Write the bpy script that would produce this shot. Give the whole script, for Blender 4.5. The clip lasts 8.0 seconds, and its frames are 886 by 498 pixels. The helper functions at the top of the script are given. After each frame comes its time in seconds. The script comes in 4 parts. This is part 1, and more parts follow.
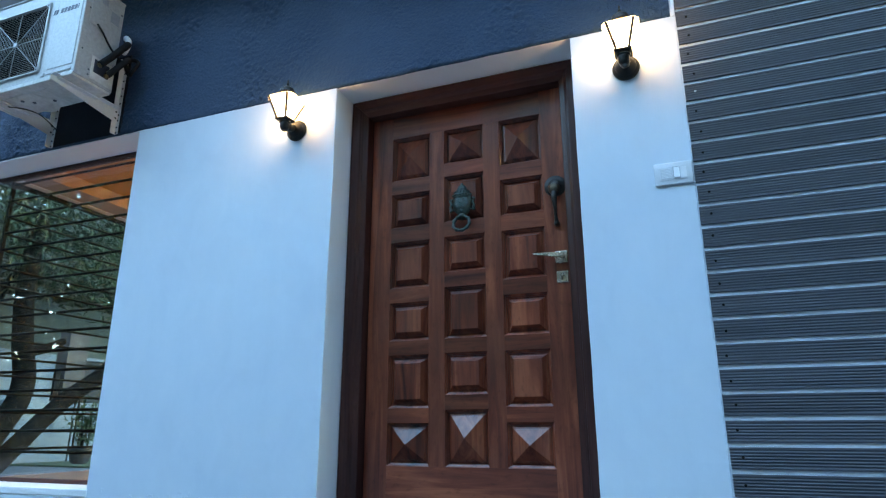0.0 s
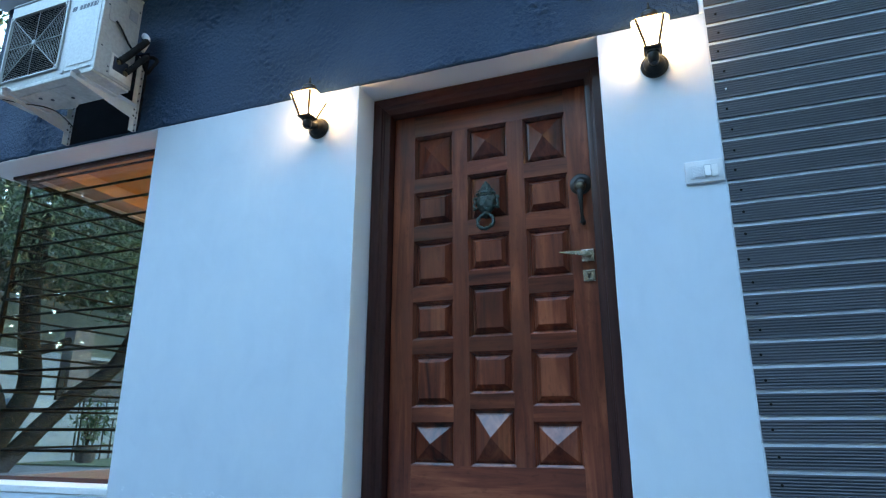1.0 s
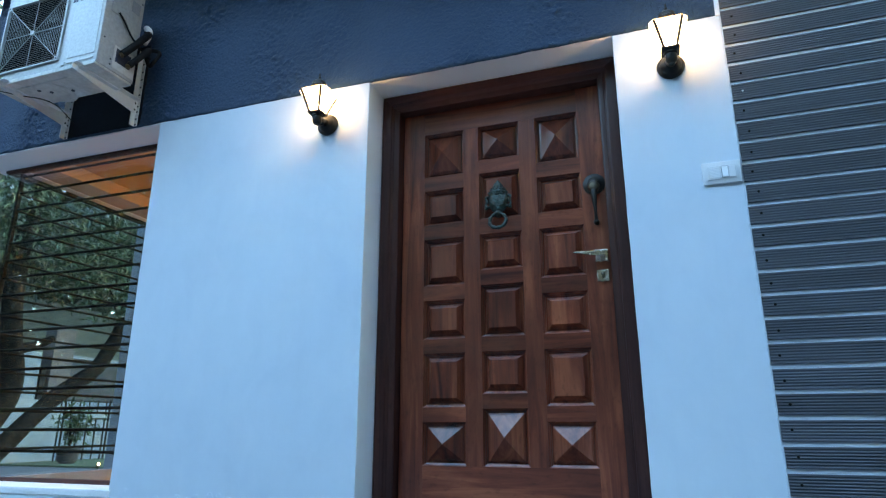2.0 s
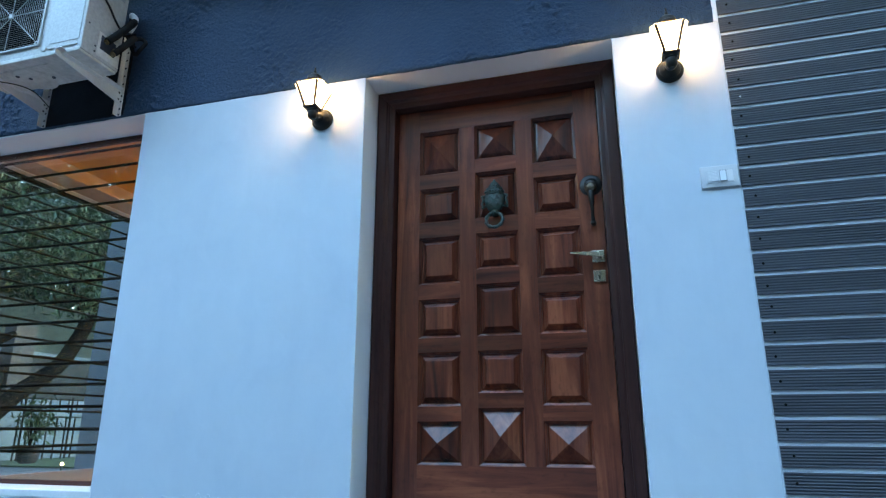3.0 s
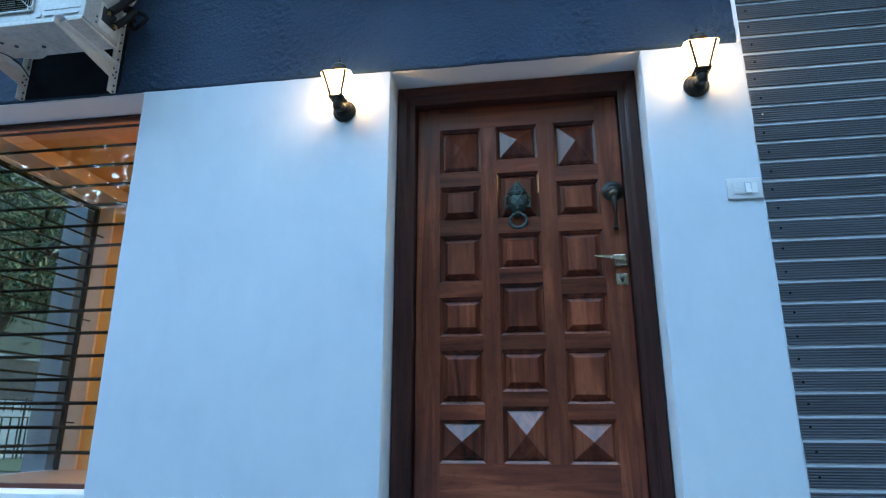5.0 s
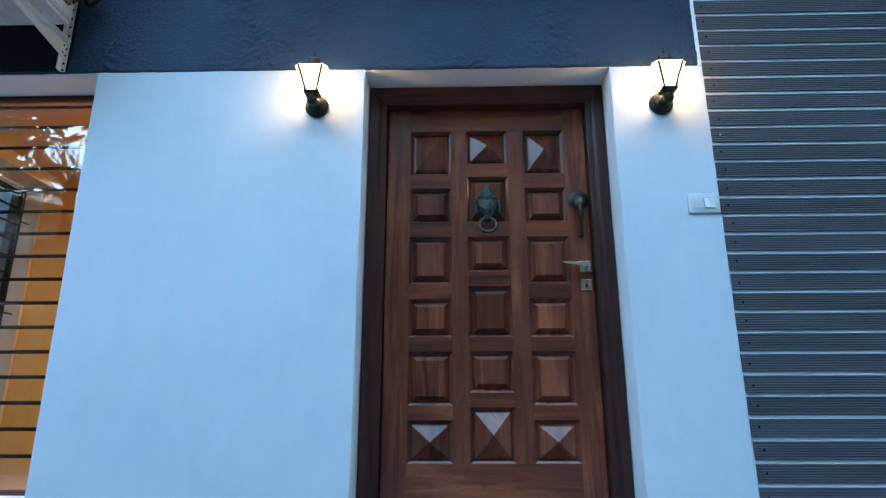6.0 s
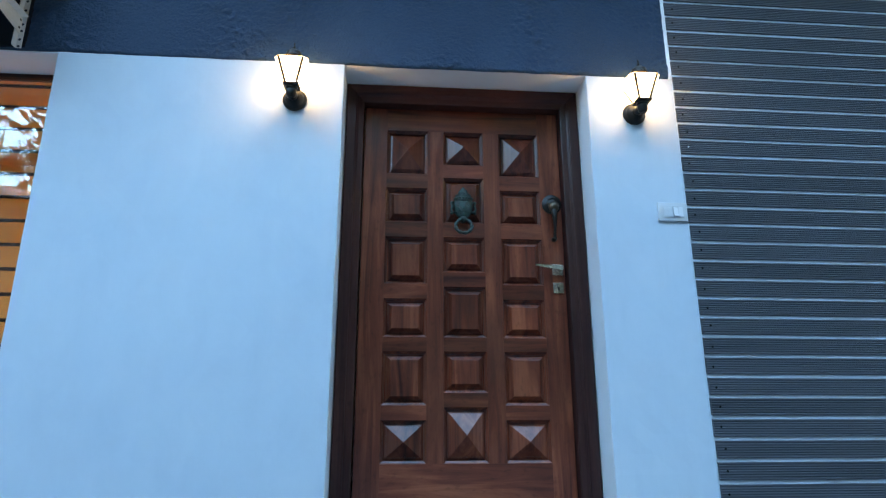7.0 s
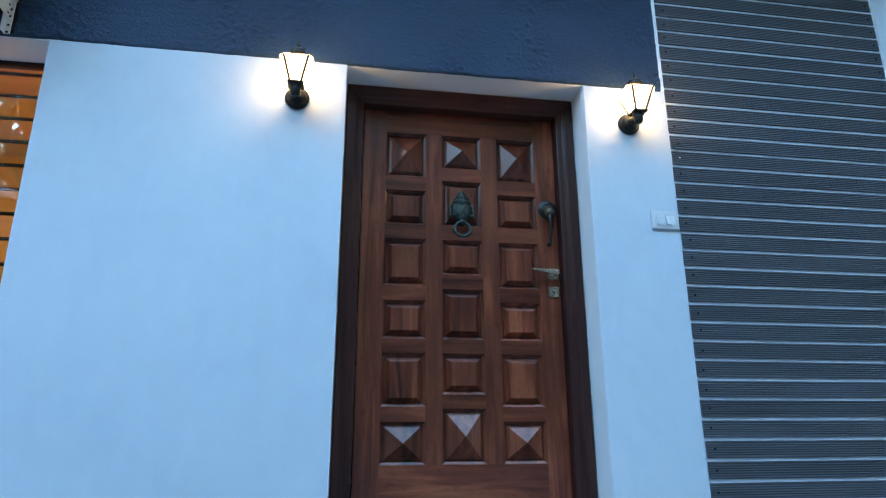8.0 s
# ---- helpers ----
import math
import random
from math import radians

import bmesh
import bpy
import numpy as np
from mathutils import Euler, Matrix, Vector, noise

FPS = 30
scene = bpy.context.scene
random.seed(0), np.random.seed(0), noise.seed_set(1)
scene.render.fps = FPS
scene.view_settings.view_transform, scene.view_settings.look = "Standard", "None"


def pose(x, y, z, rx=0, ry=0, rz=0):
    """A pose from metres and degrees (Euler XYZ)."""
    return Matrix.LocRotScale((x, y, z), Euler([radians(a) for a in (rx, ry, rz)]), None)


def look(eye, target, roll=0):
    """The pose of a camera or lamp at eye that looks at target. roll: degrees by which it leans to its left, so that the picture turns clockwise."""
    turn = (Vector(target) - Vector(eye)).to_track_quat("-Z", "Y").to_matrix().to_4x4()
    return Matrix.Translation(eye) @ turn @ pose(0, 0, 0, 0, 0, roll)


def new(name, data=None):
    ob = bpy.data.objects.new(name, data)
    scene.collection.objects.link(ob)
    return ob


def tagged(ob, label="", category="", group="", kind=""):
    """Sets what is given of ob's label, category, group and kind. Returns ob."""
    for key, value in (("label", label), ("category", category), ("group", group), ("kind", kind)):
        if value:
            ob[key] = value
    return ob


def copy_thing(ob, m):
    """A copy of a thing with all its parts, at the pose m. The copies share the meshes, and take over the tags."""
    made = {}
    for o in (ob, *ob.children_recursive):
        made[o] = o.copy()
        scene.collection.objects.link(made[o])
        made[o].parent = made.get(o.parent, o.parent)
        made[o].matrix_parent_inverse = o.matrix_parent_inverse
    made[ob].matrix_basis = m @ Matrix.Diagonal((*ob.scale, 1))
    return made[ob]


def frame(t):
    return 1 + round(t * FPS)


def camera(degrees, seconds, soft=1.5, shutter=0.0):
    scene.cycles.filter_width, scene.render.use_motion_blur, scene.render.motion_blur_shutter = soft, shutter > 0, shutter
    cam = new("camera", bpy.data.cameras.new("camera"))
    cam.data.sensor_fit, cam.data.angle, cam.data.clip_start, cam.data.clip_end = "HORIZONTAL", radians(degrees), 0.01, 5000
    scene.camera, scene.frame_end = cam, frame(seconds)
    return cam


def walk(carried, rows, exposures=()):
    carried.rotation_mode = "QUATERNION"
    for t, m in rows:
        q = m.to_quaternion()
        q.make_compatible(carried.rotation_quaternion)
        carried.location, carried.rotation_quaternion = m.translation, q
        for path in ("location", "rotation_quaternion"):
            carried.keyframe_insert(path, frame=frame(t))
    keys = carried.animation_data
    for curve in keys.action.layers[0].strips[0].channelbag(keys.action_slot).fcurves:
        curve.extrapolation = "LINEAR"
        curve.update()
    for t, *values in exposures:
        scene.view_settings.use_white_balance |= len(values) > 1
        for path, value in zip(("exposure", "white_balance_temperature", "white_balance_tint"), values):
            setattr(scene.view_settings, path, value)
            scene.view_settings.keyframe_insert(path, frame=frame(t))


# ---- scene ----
cam = camera(71.2, 8.0, soft=1.25)
PATH = [
    (0, (1.494, -2.403, 0.596), (0.806, -0.61, 1.152), -0.1),
    (0.5, (1.451, -2.418, 0.595), (0.762, -0.625, 1.152), -0.0),
    (1, (1.381, -2.429, 0.593), (0.694, -0.635, 1.149), -0.0),
    (1.5, (1.308, -2.443, 0.592), (0.636, -0.643, 1.15), 0.0),
    (3, (1.12, -2.484, 0.598), (0.582, -0.638, 1.149), -0.0),
    (3.5, (1.029, -2.499, 0.583), (0.53, -0.643, 1.139), 0.0),
    (4, (0.916, -2.524, 0.594), (0.468, -0.654, 1.147), -0.0),
    (5.5, (0.541, -2.604, 0.582), (0.358, -0.692, 1.139), -0.0),
    (6, (0.435, -2.618, 0.586), (0.39, -0.697, 1.142), -0.1),
    (6.5, (0.34, -2.617, 0.593), (0.414, -0.696, 1.146), -0.2),
    (7, (0.257, -2.616, 0.588), (0.411, -0.701, 1.142), -0.1),
    (7.5, (0.157, -2.613, 0.584), (0.401, -0.707, 1.141), -0.2),
    (8, (0.044, -2.614, 0.585), (0.343, -0.717, 1.145), -0.2),
]
walk(cam, [(t, look(eye, target, roll)) for t, eye, target, roll in PATH], [(0.0, 5.54, 8950, 10), (8.0, 5.54, 8950, 10)])
SKY, LAMP, ROOM = 0.15, 0.44, 0.31

# ---- sky, sun and exposure ----
world = bpy.data.worlds.new("dusk")
scene.world = world
world.use_nodes = True
wn = world.node_tree
wn.nodes.clear()
sky = wn.nodes.new("ShaderNodeTexSky")
sky.sky_type = "NISHITA"
sky.sun_disc = False
sky.sun_elevation, sky.sun_rotation = radians(6.0), radians(20.0)
sky.air_density, sky.dust_density, sky.ozone_density = 1.0, 0.4, 3.2
wbg = wn.nodes.new("ShaderNodeBackground")
wbg.inputs["Strength"].default_value = SKY
wout = wn.nodes.new("ShaderNodeOutputWorld")
wn.links.new(sky.outputs[0], wbg.inputs[0])
wn.links.new(wbg.outputs[0], wout.inputs[0])

sun = new("sun", bpy.data.lights.new("sun", "SUN"))
sun.data.energy, sun.data.angle, sun.data.color = 0.02, radians(20), (1.0, 0.86, 0.72)
sun.matrix_world = look((4, 12, 2.0), (0, 0, 0))


# ---- materials ----
class Mat:
    """A Principled material with a few shorthand nodes."""

    def __init__(self, name, color=(0.5, 0.5, 0.5), rough=0.5, metal=0.0, coat=0.0):
        self.m = bpy.data.materials.new(name)
        self.m.use_nodes = True
        self.t = self.m.node_tree
        self.p = self.t.nodes["Principled BSDF"]
        self.p.inputs["Base Color"].default_value = (*color, 1)
        self.p.inputs["Roughness"].default_value = rough
        self.p.inputs["Metallic"].default_value = metal
        self.p.inputs["Coat Weight"].default_value = coat
        self.p.inputs["Coat Roughness"].default_value = 0.2

    def node(self, kind, **values):
        n = self.t.nodes.new(kind)
        for k, v in values.items():
            n.inputs[k].default_value = v
        return n

    def link(self, a, b):
        self.t.links.new(a, b)

    def coords(self, scale=(1, 1, 1), shuffle=False):
        tc = self.node("ShaderNodeTexCoord")
        mp = self.node("ShaderNodeMapping")
        mp.inputs["Scale"].default_value = scale
        self.link(tc.outputs["Object"], mp.inputs["Vector"])
        if shuffle:
            info = self.node("ShaderNodeObjectInfo")
            comb = self.node("ShaderNodeCombineXYZ")
            mul = self.node("ShaderNodeMath")
            mul.operation = "MULTIPLY"
            mul.inputs[1].default_value = 40.0
            self.link(info.outputs["Random"], mul.inputs[0])
            for i in range(3):
                self.link(mul.outputs[0], comb.inputs[i])
            self.link(comb.outputs[0], mp.inputs["Location"])
        return mp.outputs[0]

    def noise(self, vec, scale, detail=4.0, rough=0.55, distortion=0.0):
        n = self.node("ShaderNodeTexNoise", Scale=scale, Detail=detail, Roughness=rough, Distortion=distortion)
        self.link(vec, n.inputs["Vector"])
        return n.outputs["Fac"]

    def ramp(self, fac, stops):
        r = self.node("ShaderNodeValToRGB")
        e = r.color_ramp.elements
        while len(e) < len(stops):
            e.new(0.5)
        for el, (pos, c) in zip(e, stops):
            el.position = pos
            el.color = (*c, 1) if len(c) == 3 else c
        self.link(fac, r.inputs["Fac"])
        return r.outputs["Color"]

    def mix(self, fac, a, b, mode="MIX"):
        n = self.t.nodes.new("ShaderNodeMix")
        n.data_type, n.blend_type = "RGBA", mode
        for sock, v in ((n.inputs[0], fac), (n.inputs[6], a), (n.inputs[7], b)):
            if isinstance(v, (int, float)):
                sock.default_value = v
            elif isinstance(v, tuple):
                sock.default_value = (*v, 1)
            else:
                self.link(v, sock)
        return n.outputs[2]

    def base(self, out):
        self.link(out, self.p.inputs["Base Color"])

    def roughness(self, fac, lo, hi):
        n = self.node("ShaderNodeMapRange")
        n.inputs["To Min"].default_value, n.inputs["To Max"].default_value = lo, hi
        self.link(fac, n.inputs["Value"])
        self.link(n.outputs[0], self.p.inputs["Roughness"])

    def bump(self, fac, strength, distance):
        n = self.node("ShaderNodeBump", Strength=strength, Distance=distance)
        self.link(fac, n.inputs["Height"])
        old = self.p.inputs["Normal"]
        if old.is_linked:
            self.link(old.links[0].from_socket, n.inputs["Normal"])
        self.link(n.outputs[0], old)


def mottled(name, a, b, rough, scale=3.0, grain=120.0, bump=0.15, depth=0.002, metal=0.0, coat=0.0, spread=0.08, spec=0.5):
    """Two tones with soft patches, a fine grain and a little relief."""
    m = Mat(name, a, rough, metal, coat)
    m.p.inputs["Specular IOR Level"].default_value = spec
    v = m.coords()
    patches = m.noise(v, scale, 5.0, 0.6, 0.3)
    fine = m.noise(v, grain, 3.0)
    col = m.ramp(patches, [(0.3, a), (0.7, b)])
    m.base(m.mix(0.12, col, m.ramp(fine, [(0.3, (0, 0, 0)), (0.7, (1, 1, 1))]), "OVERLAY"))
    m.roughness(patches, max(rough - spread, 0.02), min(rough + spread, 1))
    m.bump(fine, bump, depth)
    return m.m


def wood(name, dark, mid, light, axis, rough=0.42, coat=0.8, along=1.1, across=15.0):
    m = Mat(name, mid, rough, 0.0, coat)
    m.p.inputs["Specular IOR Level"].default_value = 0.12
    m.p.inputs["Coat Roughness"].default_value = 0.19
    scale = [across, across, across]
    scale[axis] = along
    v = m.coords(tuple(scale), shuffle=True)
    grain = m.noise(v, 1.0, 6.0, 0.62, 1.1)
    big = m.noise(m.coords((1.5, 1.5, 1.5), shuffle=True), 1.4, 3.0)
    scale[axis] = along * 6
    pores = m.noise(m.coords(tuple(s * 4 for s in scale), shuffle=True), 1.0, 2.0)
    col = m.ramp(grain, [(0.28, dark), (0.5, mid), (0.74, light)])
    col = m.mix(m.ramp(big, [(0.35, (0, 0, 0)), (0.7, (0.55, 0.55, 0.55))]), col, dark)
    col = m.mix(m.ramp(pores, [(0.28, (0.25, 0.25, 0.25)), (0.42, (0, 0, 0))]), col, tuple(c * 0.4 for c in dark))
    info = m.node("ShaderNodeObjectInfo")
    tone = m.ramp(info.outputs["Random"], [(0.0, (0.62, 0.58, 0.56)), (1.0, (1.28, 1.25, 1.2))])
    m.base(m.mix(1.0, col, tone, "MULTIPLY"))
    m.roughness(grain, rough - 0.06, rough + 0.12)
    m.bump(grain, 0.12, 0.002)
    m.bump(pores, 0.10, 0.001)
    return m.m


def white_paint(name, a, b, dirt):
    m = Mat(name, b, 0.6)
    v = m.coords()
    soft = m.noise(v, 1.3, 4.0, 0.55, 0.4)
    roll = m.noise(m.coords((1, 1, 0.35)), 26.0, 4.0, 0.6)
    fine = m.noise(v, 260.0, 2.0)
    col = m.ramp(soft, [(0.3, a), (0.7, b)])
    trowel = m.noise(m.coords((1, 1, 0.6)), 7.0, 4.0, 0.6, 0.8)
    col = m.mix(0.07, col, m.ramp(trowel, [(0.32, (0.25, 0.25, 0.25)), (0.68, (0.75, 0.75, 0.75))]), "OVERLAY")
    streak = m.noise(m.coords((9, 9, 0.6)), 1.0, 3.0, 0.6)
    col = m.mix(m.ramp(streak, [(0.55, (0, 0, 0)), (0.85, (0.22, 0.22, 0.22))]), col, dirt)
    m.base(col)
    m.roughness(roll, 0.5, 0.72)
    m.bump(soft, 0.35, 0.012)
    m.bump(roll, 0.12, 0.003)
    m.bump(fine, 0.10, 0.0008)
    return m.m


def blue_paint():
    m = Mat("blue_wall_paint", (0.035, 0.07, 0.13), 0.5)
    v = m.coords()
    soft = m.noise(v, 1.6, 4.0, 0.6, 0.5)
    blob = m.noise(v, 70.0, 3.0, 0.6, 0.6)
    fine = m.noise(v, 300.0, 2.0)
    col = m.ramp(soft, [(0.3, (0.016, 0.042, 0.082)), (0.7, (0.027, 0.063, 0.114))])
    m.base(m.mix(m.ramp(blob, [(0.5, (0, 0, 0)), (0.75, (0.4, 0.4, 0.4))]), col, (0.034, 0.064, 0.115)))
    m.p.inputs["Specular IOR Level"].default_value = 0.25
    m.roughness(blob, 0.5, 0.75)
    m.bump(blob, 1.0, 0.013)
    m.bump(fine, 0.2, 0.001)
    return m.m


def leaf_paint(name, a, b):
    m = Mat(name, a, 0.5)
    geo = m.node("ShaderNodeNewGeometry")
    m.base(m.ramp(geo.outputs["Random Per Island"], [(0.0, a), (0.7, b), (1.0, tuple(c * 1.25 for c in b))]))
    m.p.inputs["Specular IOR Level"].default_value = 0.32
    return m.m


def glass(name, gloss):
    m = Mat(name)
    t = m.t
    clear = t.nodes.new("ShaderNodeBsdfTransparent")
    clear.inputs[0].default_value = (0.91, 0.94, 0.94, 1)
    shine = t.nodes.new("ShaderNodeBsdfGlossy")
    shine.inputs["Roughness"].default_value = 0.01
    lw = m.node("ShaderNodeLayerWeight", Blend=0.5)
    p5 = m.node("ShaderNodeMath")
    p5.operation = "POWER"
    p5.inputs[1].default_value = 4.5
    fr = m.node("ShaderNodeMath")
    fr.operation = "MULTIPLY_ADD"
    fr.inputs[1].default_value, fr.inputs[2].default_value = 0.9, gloss
    m.link(lw.outputs["Facing"], p5.inputs[0])
    m.link(p5.outputs[0], fr.inputs[0])
    mixer = t.nodes.new("ShaderNodeMixShader")
    t.links.new(fr.outputs[0], mixer.inputs[0])
    t.links.new(clear.outputs[0], mixer.inputs[1])
    t.links.new(shine.outputs[0], mixer.inputs[2])
    t.links.new(mixer.outputs[0], t.nodes["Material Output"].inputs["Surface"])
    return m.m


def glowing(name, color, strength):
    m = Mat(name, (0.8, 0.8, 0.8), 0.4)
    m.p.inputs["Emission Color"].default_value = (*color, 1)
    m.p.inputs["Emission Strength"].default_value = strength
    return m.m


def lit_pane(name, color, strength, clear):
    """Thin frosted glass: partly see-through, partly aglow from the bulb behind it."""
    m = Mat(name)
    t = m.t
    see = t.nodes.new("ShaderNodeBsdfTransparent")
    glow = t.nodes.new("ShaderNodeEmission")
    glow.inputs[0].default_value = (*color, 1)
    glow.inputs[1].default_value = strength
    mixer = t.nodes.new("ShaderNodeMixShader")
    mixer.inputs[0].default_value = 1.0 - clear
    t.links.new(see.outputs[0], mixer.inputs[1])
    t.links.new(glow.outputs[0], mixer.inputs[2])
    t.links.new(mixer.outputs[0], t.nodes["Material Output"].inputs["Surface"])
    return m.m


# WHITE is raised to put missing light into the soffits and reveals
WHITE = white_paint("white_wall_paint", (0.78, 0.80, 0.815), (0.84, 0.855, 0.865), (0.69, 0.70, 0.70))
PALE = white_paint("pale_blue_front_tone", (0.51, 0.590, 0.655), (0.580, 0.655, 0.705), (0.47, 0.545, 0.605))
BLUE = blue_paint()
SILL = mottled("sill_paint", (0.80, 0.81, 0.80), (0.72, 0.74, 0.74), 0.38, 4.0, 90.0)
UNIT_SHADE = mottled("unit_shade_dark", (0.010, 0.012, 0.016), (0.017, 0.020, 0.026), 0.85, 5.0, 90.0, spec=0.1)
D, M_, L = (0.048, 0.0090, 0.0070), (0.200, 0.0395, 0.0195), (0.360, 0.092, 0.043)
PANEL_V = wood("teak_panel_grain", D, M_, L, 2)
D, M_, L = (0.042, 0.0080, 0.0064), (0.176, 0.0355, 0.0182), (0.335, 0.084, 0.039)
WOOD_V = wood("teak_upright_grain", D, M_, L, 2)
WOOD_H = wood("teak_level_grain", D, M_, L, 0)
FRAME_V = wood("frame_upright_grain", (0.034, 0.0105, 0.0095), (0.068, 0.0215, 0.0185), (0.104, 0.036, 0.0300), 2, 0.5, 0.35)
FRAME_H = wood("frame_level_grain", (0.034, 0.0105, 0.0095), (0.068, 0.0215, 0.0185), (0.104, 0.036, 0.0300), 0, 0.5, 0.35)
BRONZE = mottled("bronze_patina", (0.012, 0.055, 0.048), (0.018, 0.017, 0.013), 0.36, 60.0, 160.0, 0.9, 0.005, 0.4, spec=0.6)
BRONZE_DARK = mottled("dark_bronze", (0.15, 0.115, 0.080), (0.045, 0.037, 0.028), 0.34, 60.0, 160.0, 0.8, 0.004, 0.8)
BLACK_METAL = mottled("black_metal", (0.008, 0.0075, 0.007), (0.018, 0.015, 0.012), 0.4, 20.0, 200.0, 0.15, 0.001, 0.2, spec=0.35)
BRASS = mottled("tarnished_brass", (0.20, 0.16, 0.09), (0.11, 0.085, 0.05), 0.35, 30.0, 200.0, 0.1, 0.001, 0.9)
STEEL = mottled("satin_steel", (0.66, 0.54, 0.44), (0.54, 0.44, 0.35), 0.26, 30.0, 300.0, 0.05, 0.0005, 0.9)
KEYHOLE = Mat("keyhole_dark", (0.02, 0.018, 0.015), 0.5, 0.5).m
LANTERN = mottled("lantern_iron", (0.012, 0.012, 0.012), (0.030, 0.026, 0.021), 0.42, 25.0, 160.0, 0.25, 0.0015, 0.3, spec=0.35)
LAMP_GLASS = lit_pane("lit_frosted_glass", (1.0, 0.68, 0.37), LAMP * 1.3, 0.75)
BULB = glowing("bulb_glow", (1.0, 0.68, 0.37), LAMP * 8.8)
PLASTIC = mottled("white_plastic", (0.74, 0.75, 0.76), (0.70, 0.71, 0.72), 0.35, 12.0, 300.0, 0.03, 0.0003)
PLASTIC_GREY = mottled("grey_plastic", (0.60, 0.62, 0.64), (0.56, 0.58, 0.60), 0.45, 12.0, 300.0, 0.03, 0.0003)
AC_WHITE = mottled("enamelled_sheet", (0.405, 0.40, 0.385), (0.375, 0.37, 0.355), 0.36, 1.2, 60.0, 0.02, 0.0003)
AC_UNDER = mottled("dusty_sheet", (0.66, 0.64, 0.60), (0.44, 0.42, 0.385), 0.55, 7.0, 50.0, 0.08, 0.001)
AC_DARK = mottled("dark_coil", (0.006, 0.0055, 0.0055), (0.018, 0.014, 0.012), 0.8, 14.0, 90.0, spec=0.05)
GREY_LABEL = mottled("grey_sticker", (0.30, 0.32, 0.34), (0.24, 0.26, 0.28), 0.5, 40.0, 300.0)
INK = Mat("dark_ink", (0.02, 0.03, 0.05), 0.5).m
FOAM = mottled("black_foam", (0.008, 0.008, 0.009), (0.018, 0.018, 0.018), 0.85, 30.0, 150.0, 0.4, 0.003, spec=0.1)
BRACKET = mottled("bracket_paint", (0.74, 0.74, 0.74), (0.62, 0.62, 0.62), 0.45, 9.0, 90.0, 0.06, 0.001)
BAR = mottled("black_bar_paint", (0.0035, 0.0035, 0.0038), (0.006, 0.0058, 0.0055), 0.6, 20.0, 200.0, spec=0.08)
ORANGE = mottled("orange_wall_paint", (0.57, 0.290, 0.072), (0.50, 0.250, 0.058), 0.55, 2.0, 120.0)
PINKISH = mottled("pale_lintel_paint", (0.47, 0.36, 0.30), (0.41, 0.31, 0.255), 0.6, 2.0, 120.0)
OAK = wood("ledge_wood", (0.17, 0.11, 0.075), (0.25, 0.17, 0.12), (0.32, 0.22, 0.16), 0, 0.3, 0.2, 2.0, 18.0)
GLASS = glass("window_glass", 0.078)
GLASS_SIDE = glass("side_window_glass", 0.004)
GARDEN_GLOW = glowing("garden_lamp_glow", (1.0, 0.62, 0.22), 1.6)
SPOT = glowing("downlight_glow", (1.0, 0.72, 0.38), 30.0)
BARK = mottled("tree_bark", (0.013, 0.0105, 0.009), (0.006, 0.005, 0.0045), 0.9, 6.0, 40.0, 0.9, 0.02, spec=0.06)
LEAF = leaf_paint("mango_leaf", (0.013, 0.031, 0.014), (0.035, 0.070, 0.031))
LEAF_FAR = leaf_paint("far_leaf", (0.014, 0.022, 0.012), (0.032, 0.046, 0.024))
GROUND = mottled("paving", (0.092, 0.095, 0.099), (0.060, 0.062, 0.065), 0.8, 0.8, 60.0, 0.4, 0.004)
GRASS = mottled("lawn", (0.035, 0.06, 0.02), (0.06, 0.085, 0.03), 0.9, 3.0, 80.0, 0.8, 0.01)
STONE = mottled("dark_stone", (0.050, 0.052, 0.055), (0.026, 0.027, 0.029), 0.8, 2.5, 40.0, 0.6, 0.01)
PILLAR = mottled("brownish_plaster", (0.115, 0.096, 0.092), (0.085, 0.071, 0.068), 0.8, 3.0, 60.0)
HAZY = mottled("grey_green_haze", (0.105, 0.125, 0.112), (0.07, 0.088, 0.078), 0.85, 0.9, 30.0, spec=0.2)
GARDEN_WALL = mottled("pale_blue_garden_paint", (0.180, 0.230, 0.265), (0.145, 0.185, 0.215), 0.7, 1.2, 50.0)
RENDERED = mottled("grey_render", (0.26, 0.30, 0.35), (0.20, 0.23, 0.27), 0.8, 1.5, 50.0)
FENCE = mottled("fence_paint", (0.008, 0.008, 0.009), (0.014, 0.014, 0.015), 0.6, 8.0, 90.0, spec=0.1)
CLAY = mottled("dark_pot_clay", (0.035, 0.028, 0.026), (0.02, 0.017, 0.016), 0.7, 10.0, 90.0)


def slat_paint():
    m = Mat("grey_composite", (0.10, 0.11, 0.125), 0.55)
    v = m.coords((0.9, 30, 30), shuffle=True)
    streak = m.noise(v, 2.0, 5.0, 0.6)
    fine = m.noise(m.coords((20, 300, 300), shuffle=True), 1.0, 2.0)
    col = m.ramp(streak, [(0.3, (0.050, 0.056, 0.068)), (0.7, (0.074, 0.083, 0.099))])
    info = m.node("ShaderNodeObjectInfo")
    tone = m.ramp(info.outputs["Random"], [(0.0, (0.86, 0.86, 0.86)), (1.0, (1.1, 1.1, 1.1))])
    m.base(m.mix(1.0, col, tone, "MULTIPLY"))
    m.roughness(streak, 0.45, 0.65)
    m.bump(fine, 0.2, 0.0006)
    return m.m


SLAT = slat_paint()


# ---- mesh helpers ----
def thing(name, at=(0, 0, 0), label="", category="", group="", kind=""):
    ob = new(name)
    ob.location = at
    ob.empty_display_size = 0.1
    return tagged(ob, label, category, group, kind)


